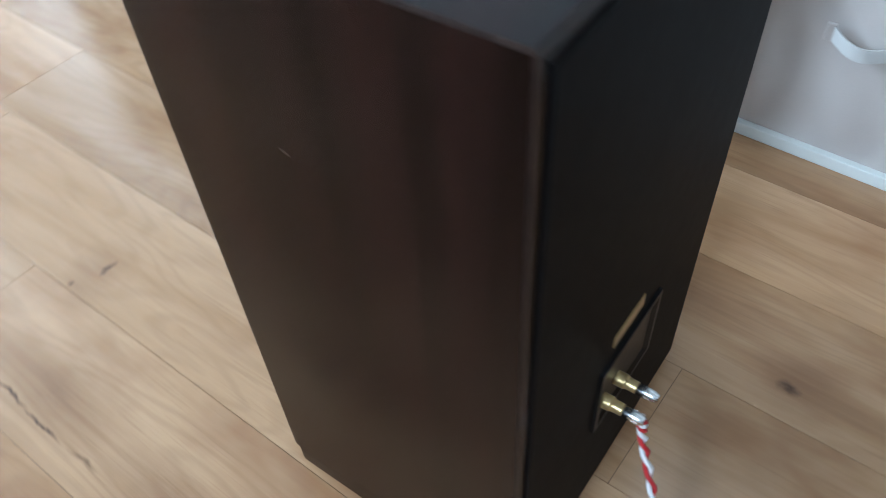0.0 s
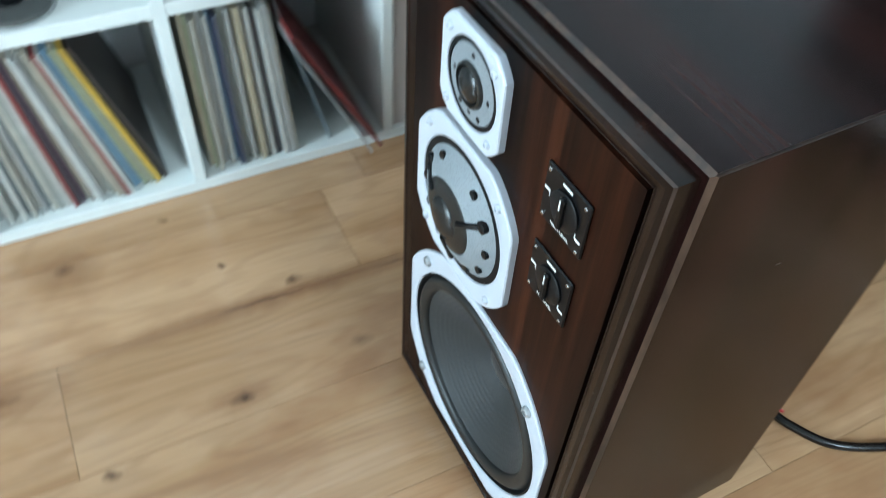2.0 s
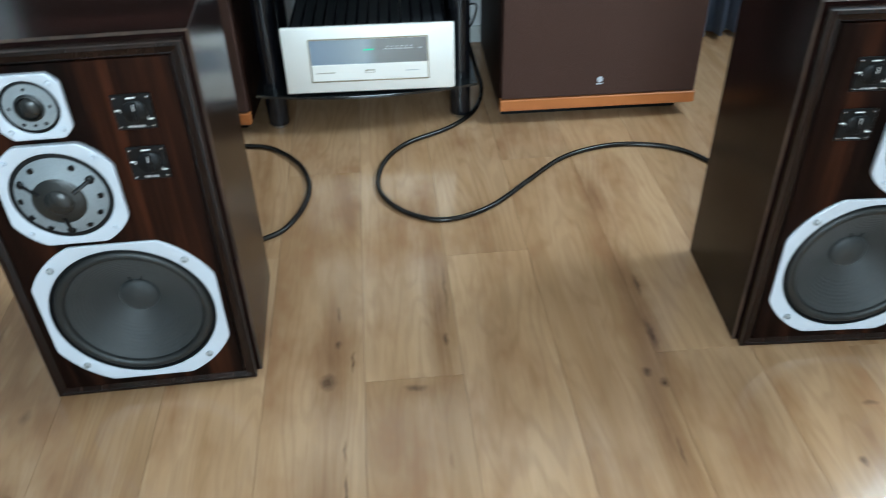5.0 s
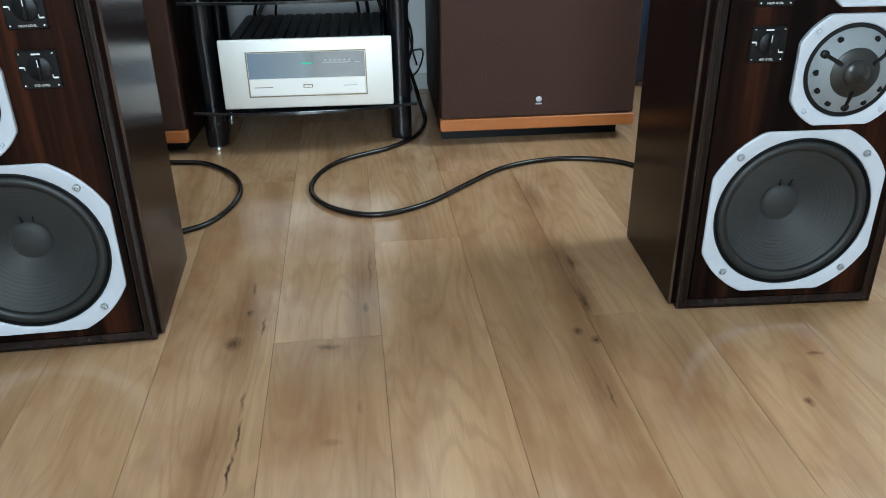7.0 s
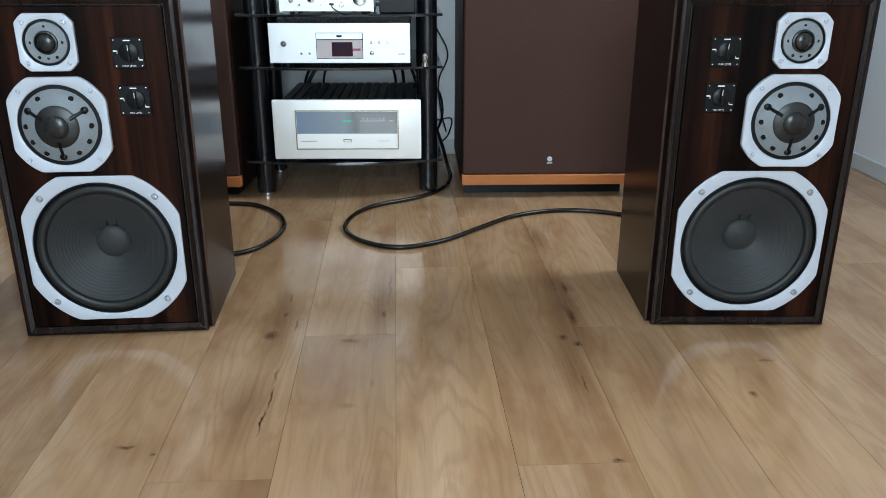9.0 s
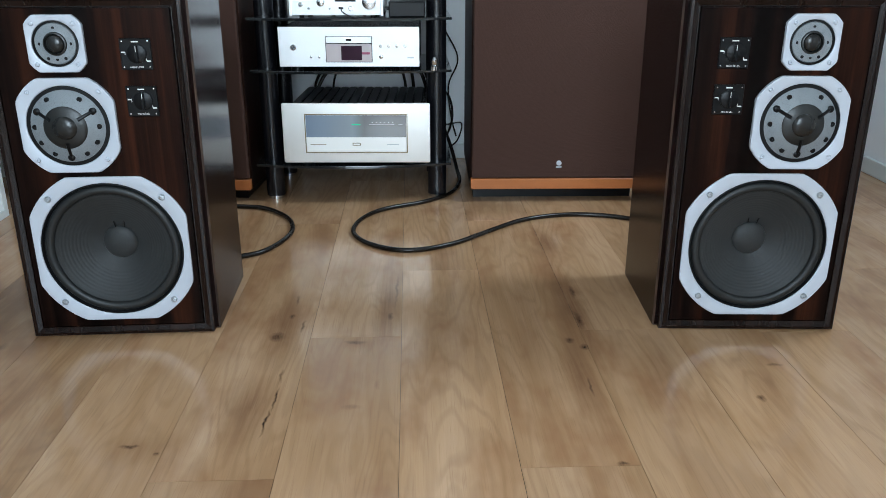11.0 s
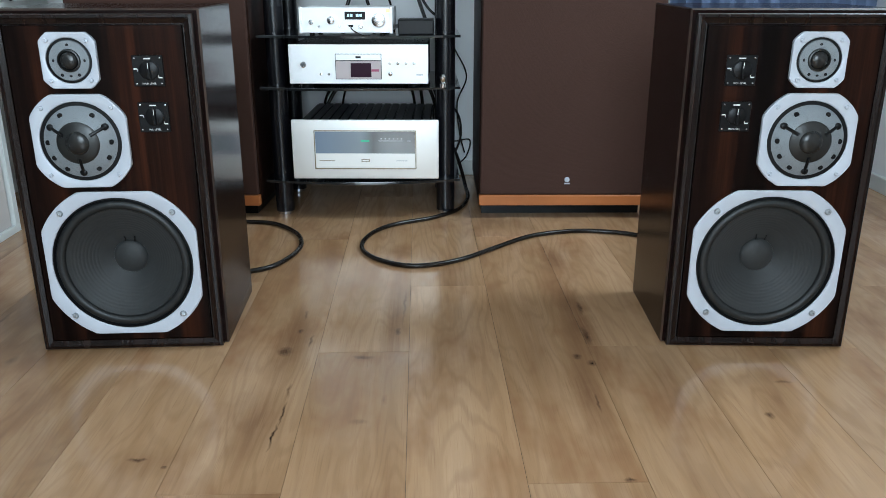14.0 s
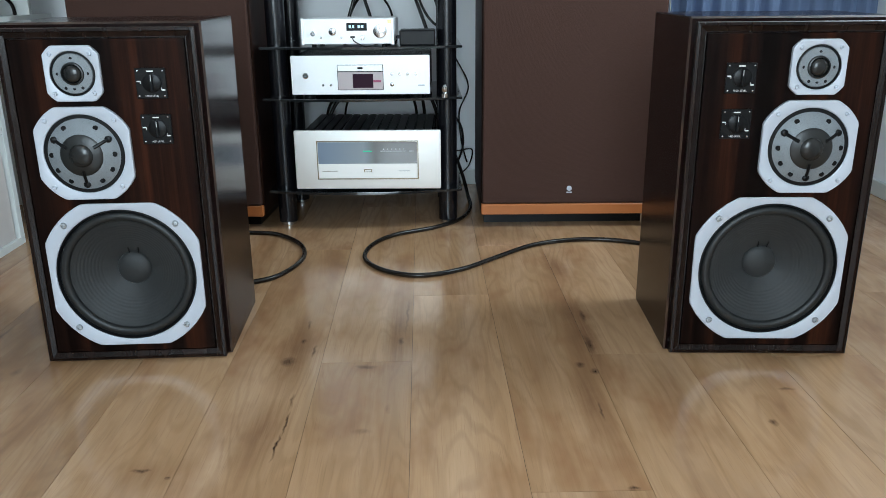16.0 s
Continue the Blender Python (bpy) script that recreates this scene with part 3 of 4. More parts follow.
    for k in range(90):
        q = k / 89
        rr = 0.1187 - q * (0.1187 - 0.034)
        rip = 0.00015 * math.sin(rr * 2 * math.pi / 0.0062) if 0.062 < rr < 0.112 else 0.0
        prof.append((rr, y0 + 0.0045 + 0.050 * (q ** 0.92) + rip))
    cone = smooth(part("cone", lathe(prof, 96, wx, wz), M_CONE, fr, "ribbed dark grey paper cone"), 60)
    yc = y0 + 0.0545
    smooth(part("dust_cap", lathe([(0.0370, yc + 0.001)] + [(0.0365 * math.cos(a), yc - 0.001 - 0.012 * math.sin(a)) for a in [math.pi / 2 * k / 10 for k in range(10)]] + [(0.0003, yc - 0.013)], 48, wx, wz), M_CONE, cone), 60)
    for dx in (-0.006, 0.012):
        part("lead_wire", tube([(wx + dx, yc - 0.004, wz + 0.034), (wx + dx * 1.1, yc - 0.006, wz + 0.041), (wx + dx * 1.2, yc - 0.0085, wz + 0.047)], 0.0012, 6, 4), M_BLACK, cone)
    screws(fr, wx, wz, 0.113, y - 0.0040, 0.0068, M_SATIN, "satin metal screw")
    # midrange
    mx, mz = side * 0.0485, 0.457
    fr = smooth(part("midrange", driver_frame(0.187, 0.1050, 0.0785, y, y - 0.0085, mx, mz), M_SILVER, sp, "pale silver midrange frame"), 25)
    ym = y - 0.0045
    smooth(part("gasket", lathe([(0.0787, ym + 0.006), (0.0787, ym - 0.002), (0.0715, ym - 0.0025), (0.0708, ym + 0.001)], 72, mx, mz), M_RUBBER, fr, "black ring"), 50)

    def bulge(q):
        return ym - 0.002 - 0.0225 * (1 - (q / 0.0715) ** 2.2)

    plate = smooth(part("perforated_plate", lathe([(0.0715, ym + 0.001)] + [(q, bulge(q)) for q in (0.0715, 0.066, 0.060, 0.054, 0.048, 0.042)] + [(0.0405, bulge(0.042) + 0.002)], 72, mx, mz), M_MESH, fr, "grey bulging punched-metal grille"), 50)
    for a in (0, 60, 120, 180, 210, 240, 300, 330):
        part("hole", hole_disc(None, mx + 0.0612 * math.cos(radians(a)), mz + 0.0612 * math.sin(radians(a)), bulge(0.0612) - 0.0012, 0.0052), M_BLACK, plate)
    smooth(part("inner_mesh", lathe([(0.0425, bulge(0.042) + 0.001)] + [(q, bulge(q) + 0.0005) for q in (0.042, 0.036, 0.030, 0.024, 0.0195)] + [(0.0190, bulge(0.0195) + 0.006)], 56, mx, mz), M_DARKMESH, fr, "dark domed mesh"), 60)
    smooth(part("dome", lathe([(0.0240 * math.cos(a), ym - 0.0195 - 0.0100 * math.sin(a)) for a in [math.pi / 2 * k / 12 for k in range(12)]] + [(0.0003, ym - 0.0295)], 48, mx, mz), M_DOME, fr, "dark metal dome"), 70)
    for a in (30, 150, 270):
        c, q_ = math.cos(radians(a)), math.sin(radians(a))
        bm = tube([(mx + q * c, bulge(q) + 0.0006, mz + q * q_) for q in (0.061, 0.050, 0.038, 0.030)], 0.0036, 8, 4)
        lathe([(0.0070, bulge(0.0605) + 0.003), (0.0070, bulge(0.0605) - 0.002), (0.0048, bulge(0.0605) - 0.0035), (0.0002, bulge(0.0605) - 0.0037)], 14, mx + 0.0605 * c, mz + 0.0605 * q_, bm=bm)
        smooth(part("guard_arm", bm, M_BLACK, fr, "black guard arm"))
    screws(fr, mx, mz, 0.067, y - 0.0085, 0.0046, M_SILVER, "silver-painted screw")
    # tweeter
    tx, tz = side * 0.049, 0.6145
    fr = smooth(part("tweeter", driver_frame(0.107, 0.0645, 0.0425, y, y - 0.0085, tx, tz), M_SILVER, sp, "pale silver tweeter frame"), 25)
    smooth(part("gasket", lathe([(0.0427, ym + 0.006), (0.0427, ym - 0.002), (0.0392, ym - 0.0025), (0.0388, ym + 0.001)], 56, tx, tz), M_RUBBER, fr, "black ring"), 50)
    plate = smooth(part("perforated_plate", lathe([(0.0392, ym + 0.001), (0.0375, ym - 0.002), (0.0222, ym - 0.003), (0.0212, ym)], 56, tx, tz), M_MESH, fr, "grey punched-metal grille ring"), 50)
    for hx, hz in ((0, 0.0290), (-0.0287, 0), (0.0287, 0), (-0.0160, -0.0272), (0, -0.0286), (0.0160, -0.0272)):
        part("hole", hole_disc(None, tx + hx, tz + hz, ym - 0.0020, 0.0034), M_BLACK, plate)
    smooth(part("inner_mesh", lathe([(0.0224, ym - 0.0028), (0.0212, ym - 0.006), (0.0188, ym - 0.0068), (0.0175, ym - 0.002)], 40, tx, tz), M_DARKMESH, fr), 40)
    smooth(part("dome", lathe([(0.0178 * math.cos(a), ym - 0.002 - 0.0085 * math.sin(a)) for a in [math.pi / 2 * k / 10 for k in range(10)]] + [(0.0002, ym - 0.0105)], 36, tx, tz), M_DOME, fr, "small dark metal dome"), 70)
    screws(fr, tx, tz, 0.0378, y - 0.0085, 0.0044, M_SILVER, "silver-painted screw")
    level_control(sp, -side * 0.0972, 0.5938, "HIGH LEVEL")
    level_control(sp, -side * 0.0982, 0.5035, "MID LEVEL")
    return sp


loudspeaker(pose(-0.5288, 0.0223, 0, 0, 0, 2.8), -1, "dark rosewood three-way loudspeaker with silver frames beside the cube shelves")
loudspeaker(pose(0.823, 0.0218, 0, 0, 0, -1.8), 1, "dark rosewood three-way loudspeaker with silver frames near the white wall")

# twisted lead behind the loudspeaker near the shelves
for k, (mm, nm) in enumerate(((M_REDWIRE, "red_wire"), (M_WHITEWIRE, "white_wire"))):
    base = [(-0.504, 0.374, 0.213), (-0.500, 0.382, 0.18), (-0.480, 0.42, 0.10), (-0.44, 0.46, 0.03), (-0.40, 0.468, 0.013)]
    line = glide(base, 14)
    pts = [p + 0.003 * Vector((math.cos(i * 0.9 + math.pi * k), math.sin(i * 0.9 + math.pi * k), 0)) for i, p in enumerate(line)]
    tagged(smooth(part(nm, tube(pts, 0.0026, 8, 0), mm), 60), "thin %s twisted speaker lead hanging from the binding posts" % nm.split("_")[0], "wire", "twisted speaker lead")

# ---- large brown loudspeakers behind ----


def rear_speaker(m, label):
    w, h, d = 0.577, 1.40, 0.52
    sp = thing("floor_loudspeaker", m, label, "loudspeaker", "large loudspeakers by the wall")
    part("cabinet_body", box(-w / 2, w / 2, 0.022, d, 0.046, h, 0.003), M_REAR, sp, "dark walnut cabinet")
    part("grille", box(-w / 2 + 0.004, w / 2 - 0.004, 0, 0.021, 0.0835, h - 0.02, 0.004, 2), M_GRILLE, sp, "brown cloth grille")
    part("base_strip", box(-w / 2, w / 2, -0.002, 0.0215, 0.046, 0.081, 0.002), M_ORANGE, sp, "orange-brown wooden strip")
    part("plinth", box(-w / 2 + 0.012, w / 2 - 0.03, 0.07, d - 0.02, 0, 0.0455), M_BLACK, sp, "black recessed plinth")
    b = smooth(part("badge", lathe([(0.0085, 0.0), (0.0085, -0.0015), (0.007, -0.002), (0.0002, -0.002)], 20, 0.0, 0.1335), M_SILVER, sp, "small round silver badge"))
    part("badge_plate", box(-0.009, 0.009, -0.0015, -0.0003, 0.1185, 0.1222), M_SILVER, sp)
    return sp


c1 = rear_speaker(pose(0.5575, 0.985, 0, 0, 0, 0), "tall brown cloth-fronted loudspeaker with an orange wooden base strip")
copy_thing(c1, pose(-0.7425, 1.002, 0, 0, 0, -3.5))

# ---- rack ----
rack = thing("hifi_rack", pose(-0.1135, 1.066, 0, 0, 0, 1.0), "black hi-fi rack with round metal posts and dark glass shelves", "rack")
for x in (-0.2725, 0.2725):
    for y in (0.0, 0.30):
        post = smooth(part("post", upright([(0.0305, 0.012), (0.0305, 1.15)], 24, x, y), M_BLACKMETAL, rack, "black lacquered metal post"))
        smooth(part("foot", upright([(0.023, 0), (0.026, 0.002), (0.026, 0.011)], 20, x, y), M_SCREW, post, "pale metal foot"))
for z in (0.131, 0.433, 0.593, 1.16):
    bm = bmesh.new()
    out = []
    for i in range(25):
        u = -1 + 2 * i / 24
        out.append((u * 0.318, -0.062 - 0.042 * (1 - u * u)))
    out += [(0.318, 0.375), (-0.318, 0.375)]
    loops(bm, [[(x, y, z - 0.008) for x, y in out], [(x, y, z - 0.001) for x, y in out], [(x * 0.997, y * 0.997, z) for x, y in out]], True, True, True)
    part("shelf", bm, M_GLASS, rack, "smoked black glass shelf")


def feet(parent, xs, ys, z0, z1, r=0.018):
    for x in xs:
        for y in ys:
            smooth(part("foot", upright([(r * 0.9, z0), (r, z0 + 0.001), (r, z1)], 18, x, y), M_BLACK, parent))


# power amplifier
amp = thing("power_amplifier", pose(-0.100, 0.968, 0.1312, 0, 0, -1.0), "champagne silver power amplifier with dark window on the rack", "amplifier")
part("case", box(-0.215, 0.215, 0.014, 0.40, 0.014, 0.192, 0.003), M_BLACKMETAL, amp, "black ribbed metal case")
smooth(part("front_plate", box(-0.236, 0.236, 0, 0.014, 0.010, 0.202, 0.005, 3), M_CHAMPAGNE, amp, "thick champagne aluminium front plate"))
for i in range(14):
    x = -0.195 + 0.030 * i
    part("fin", box(x - 0.011, x + 0.011, 0.03, 0.39, 0.192, 0.1962, 0.001), M_FINMETAL, amp, "dark grey cooling rib")
part("window_frame", loops(bmesh.new(), [[(x, y, z) for x, z in ((-a, 0.106 - b), (a, 0.106 - b), (a, 0.106 + b), (-a, 0.106 + b))] for a, b, y in
     ((0.164, 0.063, 0.001), (0.164, 0.063, -0.002), (0.1612, 0.0602, -0.002), (0.1612, 0.0602, 0.001))]), M_BRONZE, amp, "thin gold frame")
part("window", box(-0.160, 0.160, -0.001, 0.001, 0.0945, 0.165), M_DISPLAY, amp, "smoked display window with a pale blue reflection painted into one half")
part("flap", box(-0.160, 0.160, -0.0015, 0.001, 0.047, 0.0935, 0.0008), M_CHAMPAGNE, amp, "champagne flap")
part("power_button", box(-0.013, 0.013, -0.0035, -0.0015, 0.067, 0.0765, 0.0008), M_BRONZE, amp)
part("button_cap", box(-0.0105, 0.0105, -0.0042, -0.0034, 0.069, 0.0745, 0.0003), M_CHAMPAGNE, amp)
part("indicator", box(-0.014, 0.014, -0.0016, -0.0009, 0.133, 0.137), M_GREENLED, amp, "small green light")
part("scale_line", box(0.042, 0.122, -0.0016, -0.0009, 0.1345, 0.136), M_WHITEMARK, amp)
part("scale_line", box(0.134, 0.148, -0.0016, -0.0009, 0.1345, 0.136), M_WHITEMARK, amp)
for i in range(6):
    part("scale_mark", box(0.050 + 0.013 * i, 0.054 + 0.013 * i, -0.0016, -0.0009, 0.1405, 0.1435), M_WHITEMARK, amp)
part("print_bar", box(-0.148, -0.098, -0.0019, -0.0014, 0.0695, 0.0715), M_BRONZE, amp)
part("print_bar", box(0.098, 0.135, -0.0019, -0.0014, 0.0695, 0.0715), M_SATIN, amp)
feet(amp, (-0.17, 0.17), (0.05, 0.34), 0, 0.0145, 0.024)

# disc player
cd = thing("disc_player", pose(-0.113, 0.966, 0.4332, 0, 0, -1.0), "silver disc player with dark red display on a rack shelf", "disc player")
part("case", box(-0.214, 0.214, 0.010, 0.33, 0.016, 0.132, 0.002), M_BLACKMETAL, cd, "dark metal case")
part("front_plate", box(-0.217, 0.217, 0, 0.010, 0.014, 0.134, 0.002, 2), M_ALU, cd, "silver aluminium front plate")
part("panel_frame", box(-0.072, 0.072, -0.0012, 0.0005, 0.028, 0.106, 0.0004), M_BLACKMETAL, cd)
part("tinted_panel", box(-0.0700, 0.0700, -0.0022, -0.0008, 0.030, 0.084), M_TINT, cd, "rose-tinted panel")
part("display", box(-0.024, 0.040, -0.003, -0.0018, 0.035, 0.078), M_REDWINDOW, cd, "dark red display")
part("lit_bar", box(0.0402, 0.064, -0.0028, -0.0018, 0.052, 0.059), M_ROSE, cd, "rose strip beside the display")
part("disc_tray", box(-0.0700, 0.0700, -0.0045, -0.0008, 0.0865, 0.1045, 0.0008), M_ALU, cd, "silver disc drawer")
part("tray_badge", box(-0.008, 0.008, -0.0052, -0.0042, 0.093, 0.099), M_BLACK, cd)
smooth(part("power_button", lathe([(0.0095, 0), (0.0095, -0.002), (0.0075, -0.003), (0.007, -0.0015), (0.0002, -0.0015)], 22, -0.172, 0.073), M_SCREW, cd, "round button with a bright ring"))
for x, z, r in ((-0.118, 0.044, 0.004), (-0.093, 0.044, 0.004), (0.098, 0.077, 0.0045), (0.123, 0.077, 0.0045), (0.148, 0.077, 0.0045), (0.173, 0.077, 0.0045), (0.099, 0.045, 0.0065)):
    smooth(part("button", lathe([(r, 0), (r, -0.003), (r * 0.7, -0.0042), (0.0002, -0.0042)], 16, x, z), M_SCREW, cd))
part("print_bar", box(0.18, 0.20, -0.0006, 0.0002, 0.040, 0.044), M_SATIN, cd)
feet(cd, (-0.17, 0.17), (0.05, 0.28), 0, 0.0165)

# small headphone amplifier and its box
dac = thing("headphone_amplifier", pose(-0.148, 0.972, 0.5932, 0, 0, -1.0), "small silver headphone amplifier with lit display on the rack", "amplifier")
part("case", box(-0.140, 0.140, 0.006, 0.23, 0.010, 0.082, 0.002), M_ALU, dac, "silver metal case")
part("front_plate", box(-0.142, 0.142, 0, 0.006, 0.008, 0.084, 0.0015), M_ALU, dac)
for x in (-0.139, 0.139):
    part("side_rail", box(x - 0.004, x + 0.004, -0.006, 0.0, 0.006, 0.086, 0.0015), M_ALU, dac)
part("display", box(-0.003, 0.060, -0.0012, 0.0004, 0.048, 0.071), M_BLACK, dac)
for x, w in ((0.008, 0.007), (0.018, 0.006), (0.036, 0.008), (0.046, 0.007)):
    part("digit", box(x - w / 2, x + w / 2, -0.0018, -0.001, 0.056, 0.064), M_BLUELED, dac)
for x, z, r, d in ((0.101, 0.047, 0.0205, 0.014), (-0.046, 0.046, 0.0115, 0.009), (0.045, 0.028, 0.0075, 0.004), (-0.083, 0.028, 0.004, 0.003), (-0.019, 0.028, 0.003, 0.003), (-0.107, 0.040, 0.0075, 0.006)):
    kn = smooth(part("knob", lathe([(r, 0), (r, -d), (r * 0.85, -d - 0.001), (0.0002, -d - 0.001)], 28, x, z), M_SCREW, dac, "turned aluminium knob"))
    if r > 0.009:
        part("knob_mark", box(x - 0.001, x + 0.001, -d - 0.0018, -d - 0.0008, z + r * 0.2, z + r * 0.8), M_BLACK, kn)
part("socket", box(0.008, 0.022, -0.001, 0.0004, 0.026, 0.032), M_BLACK, dac)
part("sticker", box(0.124, 0.136, -0.0012, 0.0004, 0.069, 0.079), M_GOLD, dac, "small gold sticker")
feet(dac, (-0.11, 0.11), (0.03, 0.2), 0, 0.0105, 0.008)
tagged(smooth(part("headphone_lead", tube([(-0.133, 0.966, 0.622), (-0.125, 0.94, 0.612), (-0.095, 0.93, 0.597), (-0.075, 0.95, 0.595)], 0.0018, 8, 6), M_CABLE)), "short thin black lead plugged into the small amplifier", "cable")
pb = thing("power_adapter", pose(0.066, 1.0, 0.5932), "black power adapter box on a rack shelf", "adapter")
part("case", box(-0.056, 0.056, 0, 0.10, 0, 0.047, 0.004, 2), M_BLACK, pb)
part("plug", box(-0.068, -0.054, 0.03, 0.045, 0.02, 0.03, 0.002), M_BLACK, pb)
kn = thing("metal_ball_foot", pose(0.150, 0.992, 0.4332), "small shiny metal stud on the rack shelf", "stud")
smooth(part("stud", upright([(0.012, 0), (0.013, 0.012), (0.008, 0.016), (0.011, 0.022), (0.011, 0.034), (0.006, 0.040)], 18), M_SCREW, kn))

# ---- cables ----
CABLES = [
    ("speaker_cable", 0.0068, "thick black speaker cable looping on the floor", [(-0.62, 0.955, 0.0070), (-0.50, 0.935, 0.0070), (-0.398, 0.912, 0.0070), (-0.312, 0.815, 0.0070), (-0.276, 0.70, 0.0070), (-0.286, 0.597, 0.0070), (-0.325, 0.507, 0.0070), (-0.376, 0.468, 0.0070), (-0.41, 0.455, 0.0070)]),
    ("speaker_cable", 0.0068, "thick black speaker cable looping on the floor", [(0.17, 1.50, 0.20), (0.215, 1.44, 0.09), (0.236, 1.37, 0.02), (0.241, 1.225, 0.0070), (0.202, 1.076, 0.0070), (0.115, 0.976, 0.0070), (-0.012, 0.896, 0.0070), (-0.077, 0.795, 0.0070), (-0.093, 0.673, 0.0070), (-0.053, 0.580, 0.0070), (0.023, 0.518, 0.0070), (0.102, 0.511, 0.0070), (0.197, 0.559, 0.0070), (0.301, 0.662, 0.0070), (0.412, 0.769, 0.0070), (0.524, 0.818, 0.0070), (0.633, 0.824, 0.0070), (0.747, 0.782, 0.0070), (0.82, 0.68, 0.0070), (0.83, 0.50, 0.03), (0.823, 0.40, 0.2)]),
    ("power_cable", 0.004, "black cable hanging behind the rack", [(-0.18, 1.55, 0.98), (-0.13, 1.56, 0.80), (-0.05, 1.50, 0.70), (-0.02, 1.41, 0.598)]),
    ("power_cable", 0.005, "black cable hanging behind the rack", [(-0.05, 1.55, 0.98), (-0.10, 1.56, 0.82), (-0.18, 1.50, 0.70), (-0.21, 1.41, 0.599)]),
    ("power_cable", 0.004, "black cable hanging behind the rack", [(0.02, 1.55, 0.98), (0.06, 1.56, 0.82), (0.12, 1.5, 0.72), (0.14, 1.3, 0.62)]),
    ("power_cable", 0.003, "black cable hanging behind the rack", [(0.20, 1.58, 0.95), (0.11, 1.56, 0.86), (0.10, 1.54, 0.76), (0.17, 1.5, 0.68)]),
    ("power_cable", 0.005, "black cable hanging behind the rack", [(-0.13, 1.50, 0.55), (-0.19, 1.47, 0.44), (-0.27, 1.44, 0.36), (-0.29, 1.40, 0.29)]),
    ("power_cable", 0.004, "black cable hanging behind the rack", [(-0.12, 1.48, 0.55), (-0.16, 1.47, 0.44), (-0.21, 1.44, 0.36), (-0.22, 1.40, 0.29)]),
    ("power_cable", 0.006, "black cable hanging behind the rack", [(0.04, 1.50, 0.55), (0.06, 1.48, 0.42), (0.075, 1.42, 0.34), (0.08, 1.40, 0.27)]),
    ("power_cable", 0.006, "black cable hanging behind the rack", [(0.06, 1.50, 0.55), (0.10, 1.48, 0.42), (0.13, 1.42, 0.34), (0.14, 1.40, 0.27)]),
    ("power_cable", 0.005, "black cable hanging behind the rack", [(0.0, 1.50, 0.55), (0.02, 1.48, 0.42), (0.045, 1.42, 0.34), (0.05, 1.40, 0.27)]),
    ("power_cable", 0.0065, "thick black cable hanging behind the rack", [(-0.16, 1.46, 1.1), (-0.12, 1.45, 0.90), (-0.16, 1.43, 0.76), (-0.21, 1.41, 0.60)]),
    ("power_cable", 0.0060, "thick black cable hanging behind the rack", [(-0.19, 1.46, 1.1), (-0.19, 1.45, 0.88), (-0.14, 1.43, 0.75), (-0.09, 1.40, 0.60)]),
    ("power_cable", 0.0065, "thick black cable hanging behind the rack", [(-0.03, 1.46, 1.1), (-0.01, 1.45, 0.86), (0.05, 1.40, 0.73), (0.10, 1.20, 0.61)]),
    ("power_cable", 0.0045, "black cable looping behind the rack", [(0.16, 1.44, 0.95), (0.08, 1.42, 0.84), (0.06, 1.40, 0.75), (0.10, 1.38, 0.66), (0.18, 1.38, 0.60)]),
    ("power_cable", 0.0065, "thick black cable hanging behind the rack", [(-0.10, 1.42, 0.50), (-0.17, 1.41, 0.425), (-0.24, 1.40, 0.37), (-0.28, 1.38, 0.30)]),
    ("power_cable", 0.0065, "thick black cable hanging behind the rack", [(0.06, 1.42, 0.50), (0.08, 1.41, 0.42), (0.11, 1.40, 0.36), (0.13, 1.38, 0.30)]),
    ("power_cable", 0.003, "thin black cable hanging on the wall beside the rack", [(0.13, 1.56, 0.62), (0.20, 1.57, 0.50), (0.245, 1.57, 0.40), (0.21, 1.57, 0.30), (0.22, 1.57, 0.18), (0.24, 1.57, 0.10)]),
    ("power_cable", 0.0045, "black cable hanging on the wall beside the rack", [(0.15, 1.55, 0.32), (0.21, 1.56, 0.26), (0.225, 1.56, 0.18), (0.205, 1.56, 0.11), (0.18, 1.55, 0.08)]),
    ("power_cable", 0.003, "thin black cable hanging on the wall beside the rack", [(0.16, 1.58, 0.16), (0.20, 1.58, 0.145), (0.26, 1.58, 0.15), (0.25, 1.58, 0.09), (0.22, 1.57, 0.06), (0.18, 1.56, 0.05)]),
]
for nm, r, lab, pts in CABLES:
    tagged(smooth(part(nm, tube(pts, r, 10, 8), M_CABLE), 60), lab, "cable", "cables")

# ---- cube shelves along the wall ----
SHELF = pose(-1.186, 0, 0, 0, 0, 0.65)      # front plane x = 0, going back to negative x
DEPTH = 0.385
unit = thing("cube_shelf", SHELF, "white laminate cube shelf holding records and fabric boxes", "shelf")
ZS = (0.366, 0.727)
for y0, y1 in ((-0.560, -0.533), (-0.207, -0.187), (0.154, 0.174), (0.498, 0.518), (0.846, 0.873)):
    part("upright_panel", box(-DEPTH, 0, y0, y1, 0.0225, 1.0865, 0.001), M_WHITE, unit)
part("base_board", box(-DEPTH, 0, -0.560, 0.873, 0, 0.022, 0.001), M_WHITE, unit)
part("top_board", box(-DEPTH, 0, -0.560, 0.873, 1.087, 1.124, 0.001), M_WHITE, unit)
CELLS = ((-0.533, -0.207), (-0.187, 0.154), (0.174, 0.498), (0.518, 0.846))
for k, (y0, y1) in enumerate(CELLS):
    for z in ((0.366, 0.537, 0.727) if k == 1 else ZS):
        part("shelf_board", box(-DEPTH + 0.002, -0.0008, y0 + 0.0003, y1 - 0.0003, z - 0.0115, z + 0.0115, 0.0008), M_WHITE, unit)
